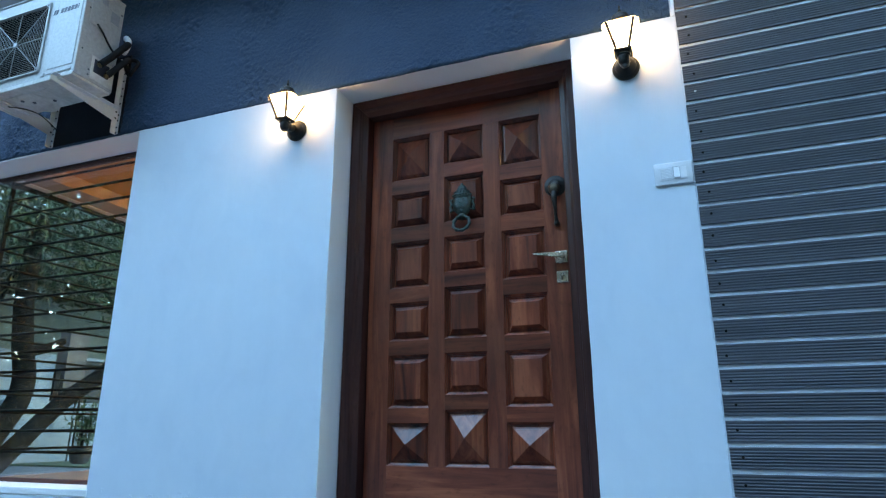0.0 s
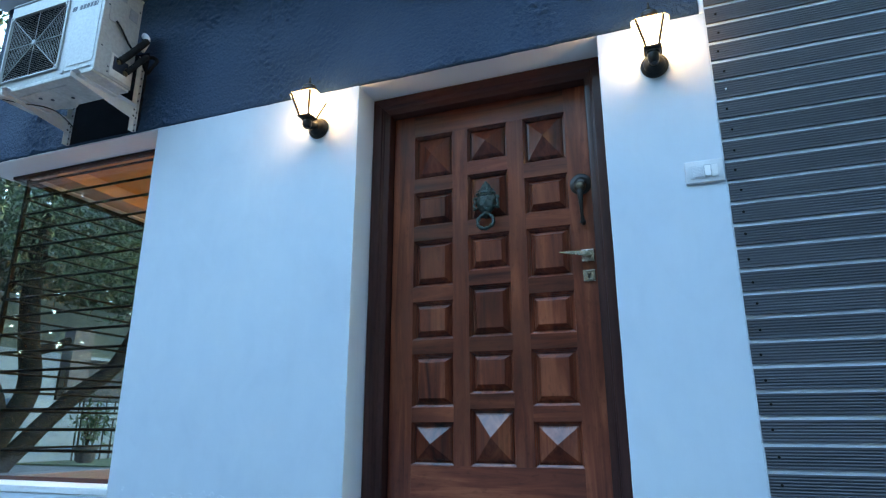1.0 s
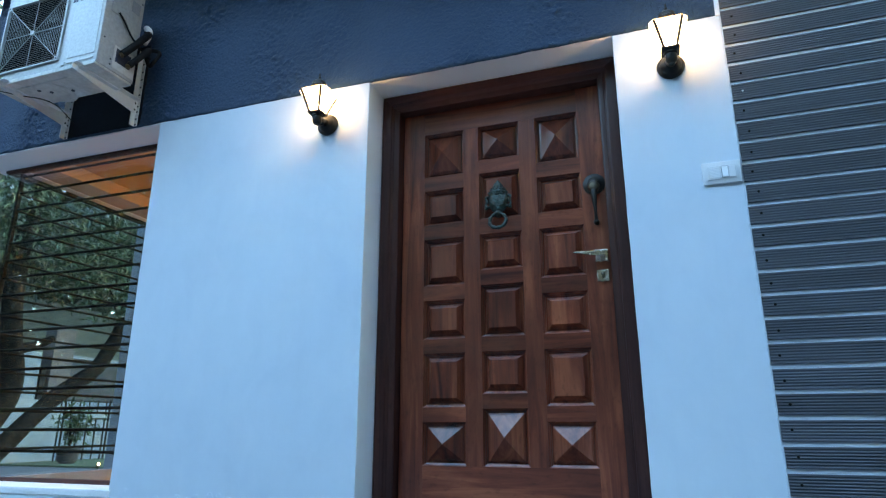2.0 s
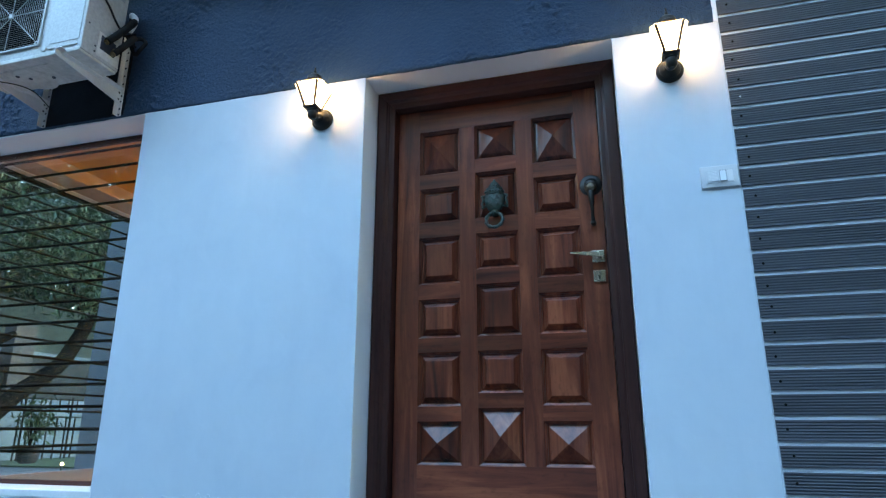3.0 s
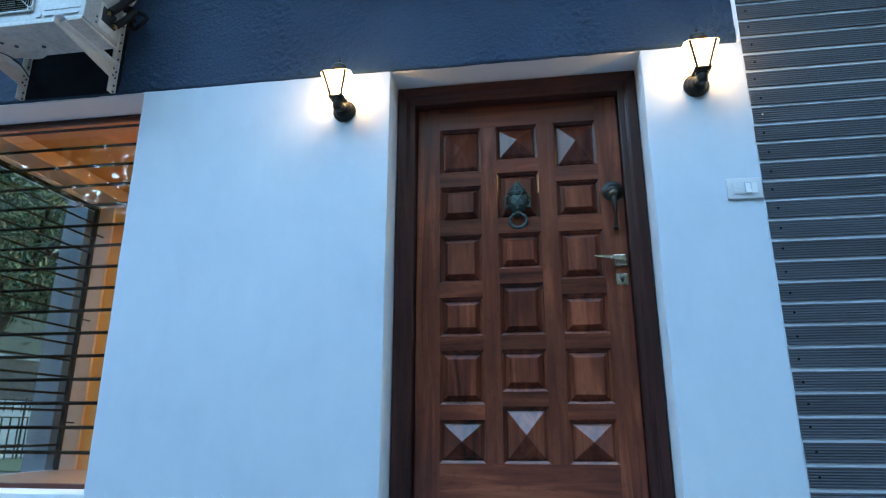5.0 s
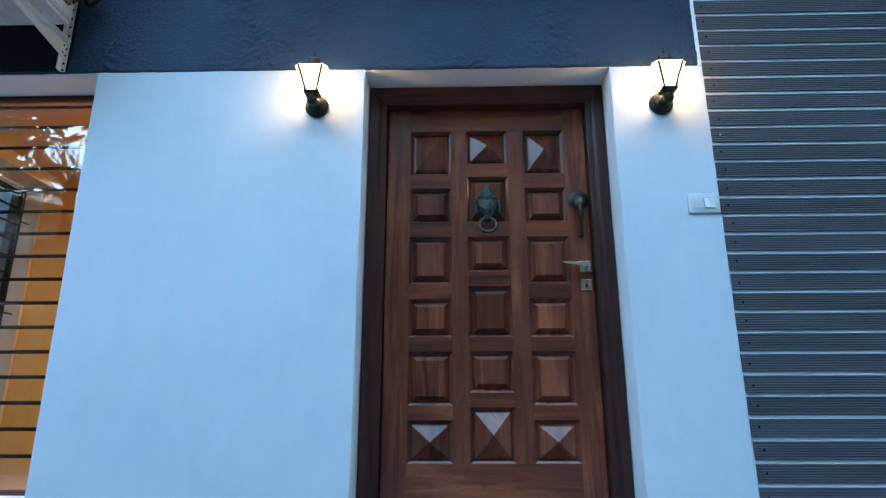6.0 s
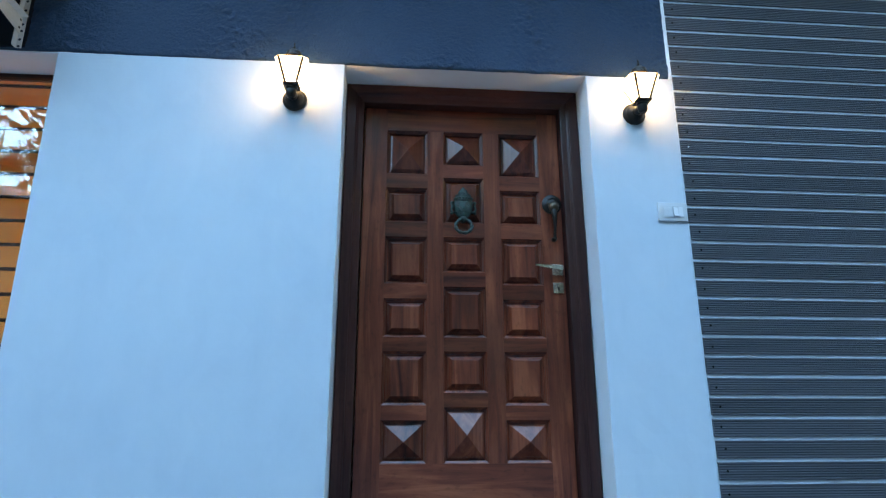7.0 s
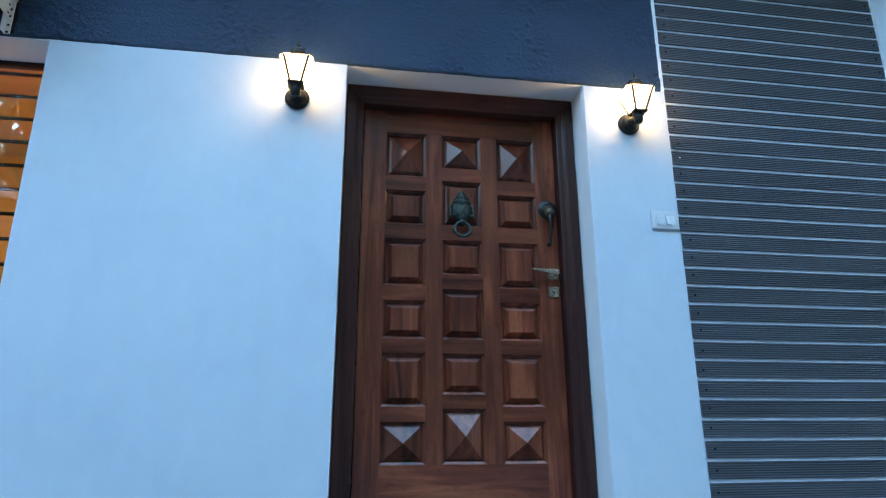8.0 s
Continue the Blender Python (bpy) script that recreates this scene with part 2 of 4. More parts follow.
def finish(bm, name, material, smooth=False):
    bmesh.ops.recalc_face_normals(bm, faces=bm.faces)
    me = bpy.data.meshes.new(name)
    bm.to_mesh(me)
    bm.free()
    me.materials.append(material)
    if material is PALE:  # front faces keep PALE; sides and soffits get lighter WHITE, standing for light there
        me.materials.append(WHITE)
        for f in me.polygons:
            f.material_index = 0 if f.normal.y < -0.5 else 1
    if smooth:
        me.polygons.foreach_set("use_smooth", [True] * len(me.polygons))
        if smooth != "all":
            me.set_sharp_from_angle(angle=radians(38))
    return me


def part(name, bm, material, parent, label="", smooth=False):
    ob = new(name, bm if isinstance(bm, bpy.types.Mesh) else finish(bm, name, material, smooth))
    ob.parent = parent
    return tagged(ob, label)


def solid(name, bm, material, label, category, group="", kind="", smooth=False):
    return tagged(new(name, finish(bm, name, material, smooth)), label, category, group, kind)


def box(x0, x1, y0, y1, z0, z1, bevel=0.0, bm=None, seg=2):
    bm = bm or bmesh.new()
    m = Matrix.LocRotScale(((x0 + x1) / 2, (y0 + y1) / 2, (z0 + z1) / 2), None, (x1 - x0, y1 - y0, z1 - z0))
    vs = bmesh.ops.create_cube(bm, size=1, matrix=m)["verts"]
    if bevel:
        es = list({e for v in vs for e in v.link_edges})
        bmesh.ops.bevel(bm, geom=es, offset=bevel, segments=seg, profile=0.5, affect="EDGES")
    return bm


def worn_box(x0, x1, y0, y1, z0, z1, step=0.08, amount=0.0016, bevel=0.004):
    """A box with softened edges that wander a little, as plaster does."""
    bm = box(x0, x1, y0, y1, z0, z1, bevel)
    for axis, (lo, hi) in enumerate(((x0, x1), (y0, y1), (z0, z1))):
        n = int((hi - lo) / step)
        for i in range(1, n):
            co = [0, 0, 0]
            no = [0, 0, 0]
            co[axis] = lo + (hi - lo) * i / n
            no[axis] = 1
            bmesh.ops.bisect_plane(bm, geom=bm.verts[:] + bm.edges[:] + bm.faces[:], plane_co=co, plane_no=no)
    for v in bm.verts:
        v.co += noise.noise_vector(v.co * 9.0) * amount + noise.noise_vector(v.co * 31.0) * amount * 0.4
    return bm


def tube(pts, radii, n=10, bm=None, caps=True):
    bm = bm or bmesh.new()
    pts = [Vector(p) for p in pts]
    if not isinstance(radii, (list, tuple)):
        radii = [radii] * len(pts)
    rings = []
    side = None
    for i, p in enumerate(pts):
        d = (pts[min(i + 1, len(pts) - 1)] - pts[max(i - 1, 0)]).normalized()
        ref = side if side else (Vector((0, 0, 1)) if abs(d.z) < 0.9 else Vector((1, 0, 0)))
        u = d.cross(ref).normalized()
        w = u.cross(d).normalized()
        side = w
        rings.append([bm.verts.new(p + (u * math.cos(a) + w * math.sin(a)) * radii[i])
                      for a in (2 * math.pi * k / n for k in range(n))])
    for a, b in zip(rings, rings[1:]):
        for k in range(n):
            bm.faces.new((a[k], a[(k + 1) % n], b[(k + 1) % n], b[k]))
    if caps:
        bm.faces.new(rings[0])
        bm.faces.new(rings[-1])
    return bm


def curve_pts(pts, n=6):
    """A smooth line through a few points."""
    pts = [Vector(p) for p in pts]
    out = []
    for i in range(len(pts) - 1):
        p0, p1, p2, p3 = pts[max(i - 1, 0)], pts[i], pts[i + 1], pts[min(i + 2, len(pts) - 1)]
        for k in range(n):
            t = k / n
            out.append(0.5 * ((2 * p1) + (p2 - p0) * t + (2 * p0 - 5 * p1 + 4 * p2 - p3) * t * t + (3 * p1 - p0 - 3 * p2 + p3) * t ** 3))
    return out + [pts[-1]]


def lathe(profile, n=24, m=None, bm=None):
    """Turns (radius, height) pairs about z, then lays the result by m."""
    bm = bm or bmesh.new()
    m = m or Matrix()
    rings = []
    for r, z in profile:
        rings.append([bm.verts.new(m @ Vector((r * math.cos(a), r * math.sin(a), z))) for a in (2 * math.pi * k / n for k in range(n))])
    for a, b in zip(rings, rings[1:]):
        for k in range(n):
            bm.faces.new((a[k], a[(k + 1) % n], b[(k + 1) % n], b[k]))
    bm.faces.new(rings[0])
    bm.faces.new(rings[-1])
    return bm


FORWARD = pose(0, 0, 0, 90, 0, 0)  # turns z towards -y, out of the facade


def loft(rings, bm=None, close=True):
    """Skins a run of rings that have the same number of points."""
    bm = bm or bmesh.new()
    vs = [[bm.verts.new(p) for p in ring] for ring in rings]
    n = len(vs[0])
    for a, b in zip(vs, vs[1:]):
        for k in range(n):
            bm.faces.new((a[k], a[(k + 1) % n], b[(k + 1) % n], b[k]))
    if close:
        bm.faces.new(vs[0])
        bm.faces.new(vs[-1])
    return bm


# ---- ground and facade ----
TOP = 2.245      # underside of the blue band
HEAD = 4.4       # wall top
CORNER = -2.86   # the building's left corner
solid("ground", box(-150, 150, -150, 150, -0.3, 0.0), GROUND, "grey paved ground round the house", "ground", kind="structure")

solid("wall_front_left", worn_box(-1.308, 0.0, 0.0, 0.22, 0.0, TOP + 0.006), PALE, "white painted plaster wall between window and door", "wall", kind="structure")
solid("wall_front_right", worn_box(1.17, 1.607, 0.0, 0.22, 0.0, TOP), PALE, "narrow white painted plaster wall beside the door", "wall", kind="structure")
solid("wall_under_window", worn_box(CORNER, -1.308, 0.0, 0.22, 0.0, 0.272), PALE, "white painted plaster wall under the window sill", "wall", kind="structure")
solid("wall_lintel", worn_box(CORNER, 1.607, 0.005, 0.25, TOP, HEAD, 0.12), WHITE, "plastered upper wall with white painted soffits", "wall", kind="structure")
solid("wall_edge_strip", worn_box(1.588, 1.607, -0.004, 0.005, TOP - 0.002, HEAD, 0.12, 0.0008, 0.002), WHITE, "thin white painted strip beside the cladding", "trim", kind="structure")
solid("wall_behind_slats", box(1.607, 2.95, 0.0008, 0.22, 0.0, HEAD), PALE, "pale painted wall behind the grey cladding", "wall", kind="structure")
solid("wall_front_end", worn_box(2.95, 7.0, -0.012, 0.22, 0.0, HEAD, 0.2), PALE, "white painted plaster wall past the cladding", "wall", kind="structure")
solid("door_step", worn_box(0.0, 1.17, -0.02, 0.30, 0.0, 0.14), STONE, "dark stone threshold under the door", "step", kind="structure")
solid("wall_back", box(CORNER, 7.0, 5.0, 5.2, 0.0, HEAD), WHITE, "white rear wall of the house", "wall", kind="structure")
solid("wall_end", box(6.8, 7.0, 0.22, 5.0, 0.0, HEAD), WHITE, "white end wall of the house", "wall", kind="structure")
solid("wall_side", box(CORNER, CORNER + 0.2, 1.72, 5.0, 0.0, HEAD), WHITE, "white side wall of the house", "wall", kind="structure")
solid("wall_side_lintel", box(CORNER, CORNER + 0.16, 0.25, 1.72, 2.262, HEAD), WHITE, "white wall over the side window", "wall", kind="structure")
solid("wall_side_low", box(CORNER, CORNER + 0.16, 0.22, 1.72, 0.0, 0.29), WHITE, "low white wall under the side window", "wall", kind="structure")
solid("side_pilaster", worn_box(-3.06, CORNER - 0.003, 1.60, 1.85, 0.0, HEAD, 0.2), GARDEN_WALL, "pale blue painted pilaster outside the side window", "pilaster", kind="structure")
solid("roof", box(CORNER - 0.1, 7.1, -0.1, 5.3, HEAD + 0.002, HEAD + 0.16), WHITE, "flat white roof slab", "roof", kind="structure")


def stucco_skin(x0, x1, z0, z1, step):
    """The blue textured coat: a sheet with real relief and a brushed, uneven lower edge."""
    nx, nz = int((x1 - x0) / step) + 1, int((z1 - z0) / step) + 1
    rng = np.random.default_rng(5)
    kx, kz = np.fft.fftfreq(nx)[:, None], np.fft.fftfreq(nz)[None, :]

    def field(sx, sz):
        f = np.fft.ifft2(np.fft.fft2(rng.standard_normal((nx, nz))) * np.exp(-2 * (np.pi ** 2) * ((kx * sx) ** 2 + (kz * sz) ** 2))).real
        return f / f.std()
    coarse, fine, drift = field(1.25, 1.1), field(0.6, 0.6), field(14, 14)
    rough = np.clip(0.55 + 0.45 * drift, 0.12, 1.5)
    drops = np.clip(coarse - 0.6, 0, 1.6) * rough
    y = -0.004 - 0.0062 * drops - 0.0026 * rough * np.clip(fine, -1, 2)
    gx, gz = np.meshgrid(np.linspace(x0, x1, nx), np.linspace(z0, z1, nz), indexing="ij")
    edge = 0.0012 * (field(9, 1)[:, :1] + 0.6 * field(2, 1)[:, :1])
    gz = gz + edge * np.clip(1 - (gz - z0) / 0.03, 0, 1)
    gz = gz + 0.007 * np.clip(-gx / 1.3, 0, 1)
    # relief kept low under the dark sheet behind the outdoor unit
    under_sheet = (gx > -2.01) & (gx < -1.435) & (gz > 2.25) & (gz < 2.80)
    y = np.where(under_sheet, np.maximum(y, -0.009), y)
    y[:, 0] = 0.004
    y[:, 1] = np.maximum(y[:, 1], -0.005)
    co = np.stack([gx, y, gz], -1).reshape(-1, 3)
    i = (np.arange(nx - 1)[:, None] * nz + np.arange(nz - 1)[None, :]).reshape(-1)
    quads = np.stack([i, i + nz, i + nz + 1, i + 1], -1)
    me = bpy.data.meshes.new("wall_upper_front")
    me.from_pydata(co.tolist(), [], quads.tolist())
    me.materials.append(BLUE)
    me.polygons.foreach_set("use_smooth", [True] * len(me.polygons))
    return tagged(new("wall_upper_front", me), "dark blue rough-textured painted upper wall", "wall", kind="structure")


stucco_skin(CORNER - 0.002, 1.588, TOP, 3.47, 0.0075)
solid("wall_upper_top", box(CORNER - 0.002, 1.588, -0.005, 0.004, 3.47, HEAD), BLUE, "dark blue textured wall near the roof", "wall", kind="structure")
solid("wall_upper_side", box(CORNER - 0.008, CORNER - 0.0005, -0.004, 1.597, 2.27, HEAD), BLUE, "dark blue painted side of the upper wall", "wall", kind="structure")


# real at the left corner; the unseen rest is added to shade the wall top
solid("canopy", worn_box(CORNER - 0.05, 7.0, -0.60, -0.006, 3.46, 3.58, 0.2), WHITE, "white painted concrete canopy slab, its unseen run added to shade the wall", "canopy", kind="structure")


def flake(x, z, w, h, seed):
    """The thin lifted lip of a blister of old paint: a crooked arc that tapers at both ends."""
    rnd = random.Random(seed)
    n = 9
    a0, a1 = rnd.uniform(-0.4, 0.5), rnd.uniform(2.4, 3.6)
    pts = []
    for k in range(n):
        a = a0 + (a1 - a0) * k / (n - 1)
        q = rnd.uniform(0.8, 1.15)
        pts.append((x + w * q * math.cos(a), -0.0012, z + h * q * math.sin(a)))
    return tube(pts, [0.0006 + 0.0021 * math.sin(math.pi * k / (n - 1)) * rnd.uniform(0.6, 1.1) for k in range(n)], 6)


wl = bpy.data.objects["wall_front_left"]
rnd = random.Random(41)
BLISTERS = [(-1.205, 0.312, 0.012, 0.006), (-1.02, 0.288, 0.010, 0.005), (-0.955, 0.272, 0.02, 0.009), (-0.90, 0.291, 0.020, 0.010), (-0.855, 0.284, 0.016, 0.007),
            (-0.80, 0.296, 0.018, 0.007), (-0.72, 0.306, 0.012, 0.010), (-0.672, 0.302, 0.012, 0.012), (-0.62, 0.291, 0.018, 0.008), (-0.575, 0.27, 0.016, 0.008)]
for k, (x, z, w, h) in enumerate(BLISTERS):
    part("paint_flake", flake(x, z, w, h, k), PALE, wl)
    part("paint_flake", flake(x + rnd.uniform(-0.02, 0.02), z - rnd.uniform(0.006, 0.018), w * 0.55, h * 0.7, k + 50), PALE, wl)


# ---- the panelled door ----
SILL_Z = 0.145
door = thing("door_1", (0, 0, 0), "closed dark teak front door with raised square panels", "door", kind="structure")
FACE = 0.236


# depth of the frame's face against the distance in from its outer edge
MOULD = [(0.0, 0.262), (0.0, 0.160), (0.004, 0.156), (0.044, 0.156), (0.048, 0.159), (0.050, 0.166), (0.056, 0.169),
         (0.060, 0.175), (0.072, 0.178), (0.081, 0.180), (0.085, 0.184), (0.085, 0.262)]
FRAME_TOP = TOP - 0.003


def moulded_jamb(x_out, s):
    """A moulded upright of the door frame, mitred at its top; s points towards the leaf."""
    return loft([[(x_out + s * o, y, SILL_Z) for o, y in MOULD], [(x_out + s * o, y, FRAME_TOP - o) for o, y in MOULD]])


def moulded_head(x0, x1):
    return loft([[(x0 + o + 0.0006, y, FRAME_TOP - o) for o, y in MOULD], [(x1 - o - 0.0006, y, FRAME_TOP - o) for o, y in MOULD]])


part("jamb", moulded_jamb(0.004, 1), FRAME_V, door, "dark stained wooden jamb", True)
part("jamb", moulded_jamb(1.166, -1), FRAME_V, door, "dark stained wooden jamb", True)
part("head", moulded_head(0.004, 1.166), FRAME_H, door, "dark stained wooden head of the frame", True)
leaf = thing("leaf", (0, 0, 0), "teak door leaf")
leaf.parent = door
COLS = [(0.207, 0.411), (0.488, 0.690), (0.770, 0.972)]
ROWS_A = [(1.797, 2.032), (1.546, 1.723), (1.240, 1.471), (0.988, 1.169), (0.683, 0.922), (0.435, 0.618)]
ROWS_B = [(1.852, 2.032), (1.546, 1.782), (1.299, 1.473), (0.988, 1.228), (0.738, 0.923), (0.435, 0.674)]
X0, X1, Z0, Z1 = 0.094, 1.078, 0.152, 2.152
BACK = 0.290


def lay(name, x0, x1, z0, z1, material):
    part(name, box(x0, x1, FACE, BACK, z0, z1, 0.0005, seg=1), material, leaf)


lay("stile", X0, COLS[0][0], Z0, Z1, WOOD_V)
lay("stile", COLS[2][1], X1, Z0, Z1, WOOD_V)
lay("rail", COLS[0][0], COLS[2][1], ROWS_A[0][1], Z1, WOOD_H)
lay("rail", COLS[0][0], COLS[2][1], Z0, 0.435, WOOD_H)
lay("muntin", COLS[0][1], COLS[1][0], 0.435, 2.032, WOOD_V)
lay("muntin", COLS[1][1], COLS[2][0], 0.435, 2.032, WOOD_V)
for c, (xa, xb) in enumerate(COLS):
    rows = ROWS_B if c == 1 else ROWS_A
    for upper, lower in zip(rows, rows[1:]):
        lay("rail", xa, xb, lower[1], upper[0], WOOD_H)


def panel(xa, xb, za, zb, pyramid):
    """A moulded, sunk edge with a raised field, or a four-sided point, in its middle."""
    def ring(inset, y):
        return [(xa + inset, y, za + inset), (xb - inset, y, za + inset), (xb - inset, y, zb - inset), (xa + inset, y, zb - inset)]
    steps = [(0.0, BACK - 0.004), (0.0, FACE + 0.0015), (0.0012, FACE + 0.0045), (0.0055, FACE + 0.0075), (0.0066, FACE + 0.0150),
             (0.0105, FACE + 0.0170), (0.0118, FACE + 0.0275), (0.0175, FACE + 0.0285)]
    if pyramid:
        steps += [(0.0183, FACE + 0.0210), (0.0228, FACE + 0.0195), (0.0234, FACE + 0.0160), (0.0275, FACE + 0.0145), (0.0281, FACE + 0.0110)]
    else:
        steps += [(0.0205, FACE + 0.0215), (0.0228, FACE + 0.0205), (0.0255, FACE + 0.0135), (0.0278, FACE + 0.0125),
                  (0.0385, FACE - 0.0050), (0.0400, FACE - 0.0058)]
    rings = [ring(*s) for s in steps]
    bm = bmesh.new()
    vs = [[bm.verts.new(p) for p in r] for r in rings]
    for a, b in zip(vs, vs[1:]):
        for k in range(4):
            bm.faces.new((a[k], a[(k + 1) % 4], b[(k + 1) % 4], b[k]))
    bm.faces.new(vs[0])
    if pyramid:
        rise = 0.60 * (min(xb - xa, zb - za) / 2 - 0.0281)
        tip = bm.verts.new(((xa + xb) / 2, FACE + 0.0110 - rise, (za + zb) / 2))
        for k in range(4):
            bm.faces.new((vs[-1][k], vs[-1][(k + 1) % 4], tip))
    else:
        bm.faces.new(vs[-1])
    return bm


for c, (xa, xb) in enumerate(COLS):
    for r, (za, zb) in enumerate(ROWS_B if c == 1 else ROWS_A):
        part("panel", panel(xa, xb, za, zb, r in (0, 5)), PANEL_V, leaf, "raised pyramid panel" if r in (0, 5) else "raised square panel")


# ---- door furniture ----
def lever_handle():
    h = thing("lever_handle", (1.041, FACE, 1.318), "satin steel lever handle on a square plate", "door handle")
    part("plate", box(-0.027, 0.027, -0.009, 0.0, -0.027, 0.027, 0.002), STEEL, h)
    part("neck", lathe([(0.0115, 0.0), (0.0115, 0.006), (0.009, 0.009), (0.009, 0.044), (0.006, 0.047)], 18, pose(0.004, -0.008, 0.0) @ FORWARD), STEEL, h, smooth=True)
    rings = []
    for x, w, d in ((0.016, 0.012, 0.007), (0.006, 0.0135, 0.008), (-0.02, 0.011, 0.007), (-0.07, 0.0075, 0.0055), (-0.112, 0.0035, 0.004), (-0.118, 0.001, 0.001)):
        z = 0.0 + 0.014 * max(0, -x) / 0.118
        rings.append([(x, -0.047 - d, z - w), (x, -0.047 + d, z - w), (x, -0.047 + d, z + w * 0.8), (x, -0.047 - d, z + w * 0.8)])
    part("lever", loft(rings), STEEL, h, "tapered steel lever", True)
    return h


def lock_plate():
    k = thing("lock_plate", (1.041, FACE, 1.229), "square steel keyhole plate", "lock")
    part("plate", box(-0.026, 0.026, -0.007, 0.0, -0.026, 0.026, 0.002), STEEL, k)
    bm = lathe([(0.0085, 0.0), (0.0085, 0.0022), (0.007, 0.003)], 16, pose(0, -0.007, 0.007) @ FORWARD)
    box(-0.0045, 0.0045, -0.0098, -0.007, -0.013, 0.004, 0.0006, bm, 1)
    part("keyhole", bm, KEYHOLE, k)
    part("plug", lathe([(0.0055, 0.0), (0.0055, 0.004), (0.0045, 0.0046)], 14, pose(0, -0.0085, 0.007) @ FORWARD), STEEL, k)
    part("screw", lathe([(0.0024, 0.0), (0.002, 0.001)], 10, pose(0.017, -0.007, -0.017) @ FORWARD), KEYHOLE, k)
    return k


def pull_handle():
    p = thing("pull_handle", (1.030, FACE, 1.655), "black and tarnished brass hanging pull handle", "door handle")
    part("rose", lathe([(0.050, 0.0), (0.050, 0.003), (0.046, 0.006), (0.036, 0.008), (0.028, 0.012), (0.022, 0.02), (0.016, 0.024)], 28, FORWARD), BLACK_METAL, p, "round black rose", True)
    part("boss", lathe([(0.012, 0.014), (0.023, 0.022), (0.0275, 0.034), (0.025, 0.045), (0.016, 0.054), (0.005, 0.057)], 20, pose(0, 0, -0.024) @ FORWARD), BRONZE_DARK, p, "rounded dark bronze boss", True)
    line = curve_pts([(0, -0.036, -0.034), (0, -0.044, -0.07), (0.001, -0.043, -0.11), (0.001, -0.034, -0.155), (0.001, -0.024, -0.178)], 5)
    part("arm", tube(line, [0.0165 - 0.0095 * min(1, k / 12) + 0.002 * max(0, (k - 15) / 5) for k in range(len(line))], 12), BLACK_METAL, p, smooth=True)
    part("foot", lathe([(0.0105, 0.0), (0.0105, 0.004), (0.0125, 0.020), (0.009, 0.030), (0.003, 0.033)], 16, pose(0.001, 0, -0.184) @ FORWARD), BLACK_METAL, p, smooth=True)
    return p


def knocker():
    """An oval cast mask, kept plain, that holds a twisted ring."""
    bm = bmesh.new()
    rings = []
    for k in range(33):
        a = math.pi * k / 32 - math.pi / 2
        c, z = math.cos(a), math.sin(a)
        w = 0.044 * c * (1.0 + 0.16 * z) + 0.0008
        ring = []
        for j in range(44):
            b = 2 * math.pi * j / 44
            p = Vector((w * math.cos(b), 0.0, 0.060 * z))
            d = (0.030 + 0.0030 * noise.noise(p * 75.0) + 0.0022 * math.cos(p.x * 190.0) * math.cos(p.z * 160.0)) * c + 0.0006
            ring.append((p.x, -max(0.0, d * math.sin(b)) - 0.004, p.z))
        rings.append(ring)
    loft(rings, bm)
    # tiered, beaded crown
    lathe([(0.036, 0.024), (0.041, 0.034), (0.0385, 0.037), (0.0385, 0.043), (0.034, 0.052), (0.0325, 0.054), (0.027, 0.062), (0.021, 0.066), (0.019, 0.070),
           (0.020, 0.077), (0.016, 0.086), (0.008, 0.091), (0.007, 0.096), (0.001, 0.103)], 22, pose(0, -0.010, 0.0) @ Matrix.Diagonal((1, 0.62, 1, 1)), bm)
    for rad, z, count, size in ((0.041, 0.040, 9, 0.0058), (0.033, 0.056, 7, 0.0052), (0.022, 0.069, 5, 0.0045)):
        for k in range(count):
            a = math.pi * (k + 0.5) / count
            bmesh.ops.create_icosphere(bm, subdivisions=1, radius=size, matrix=Matrix.Translation((rad * math.cos(a), -0.010 - 0.62 * rad * math.sin(a), z)))
    # side scrolls with a drop at the end
    for q in (-1, 1):
        tube(curve_pts([(q * 0.040, -0.008, 0.026), (q * 0.055, -0.011, 0.020), (q * 0.050, -0.011, 0.002), (q * 0.056, -0.011, -0.014), (q * 0.046, -0.011, -0.028), (q * 0.036, -0.011, -0.024)], 4),
             [0.0038 + 0.0024 * abs(math.sin(k * 0.55)) for k in range(21)], 8, bm)
        bmesh.ops.create_icosphere(bm, subdivisions=2, radius=0.0075, matrix=Matrix.Translation((q * 0.053, -0.010, -0.030)))
    lathe([(0.016, 0.0), (0.017, 0.020), (0.010, 0.030), (0.004, 0.034)], 12, pose(0, 0, -0.062) @ FORWARD, bm)
    loop = [(0.036 * math.sin(a), -0.026 - 0.008 * math.cos(a), -0.098 - 0.036 * math.cos(a)) for a in (2 * math.pi * k / 36 for k in range(36))]
    tube(loop + loop[:1], [0.0078 + 0.0016 * math.sin(k * math.pi / 2.0) for k in range(37)], 10, bm, False)
    ob = solid("door_knocker", bm, BRONZE, "green-patinated bronze door knocker with a ring", "door knocker", smooth="all")
    ob.location = (0.585, FACE - 0.004, 1.624)
    ob.scale = (1.08, 1.0, 1.04)
    return ob


lever_handle()
lock_plate()
pull_handle()
knocker()


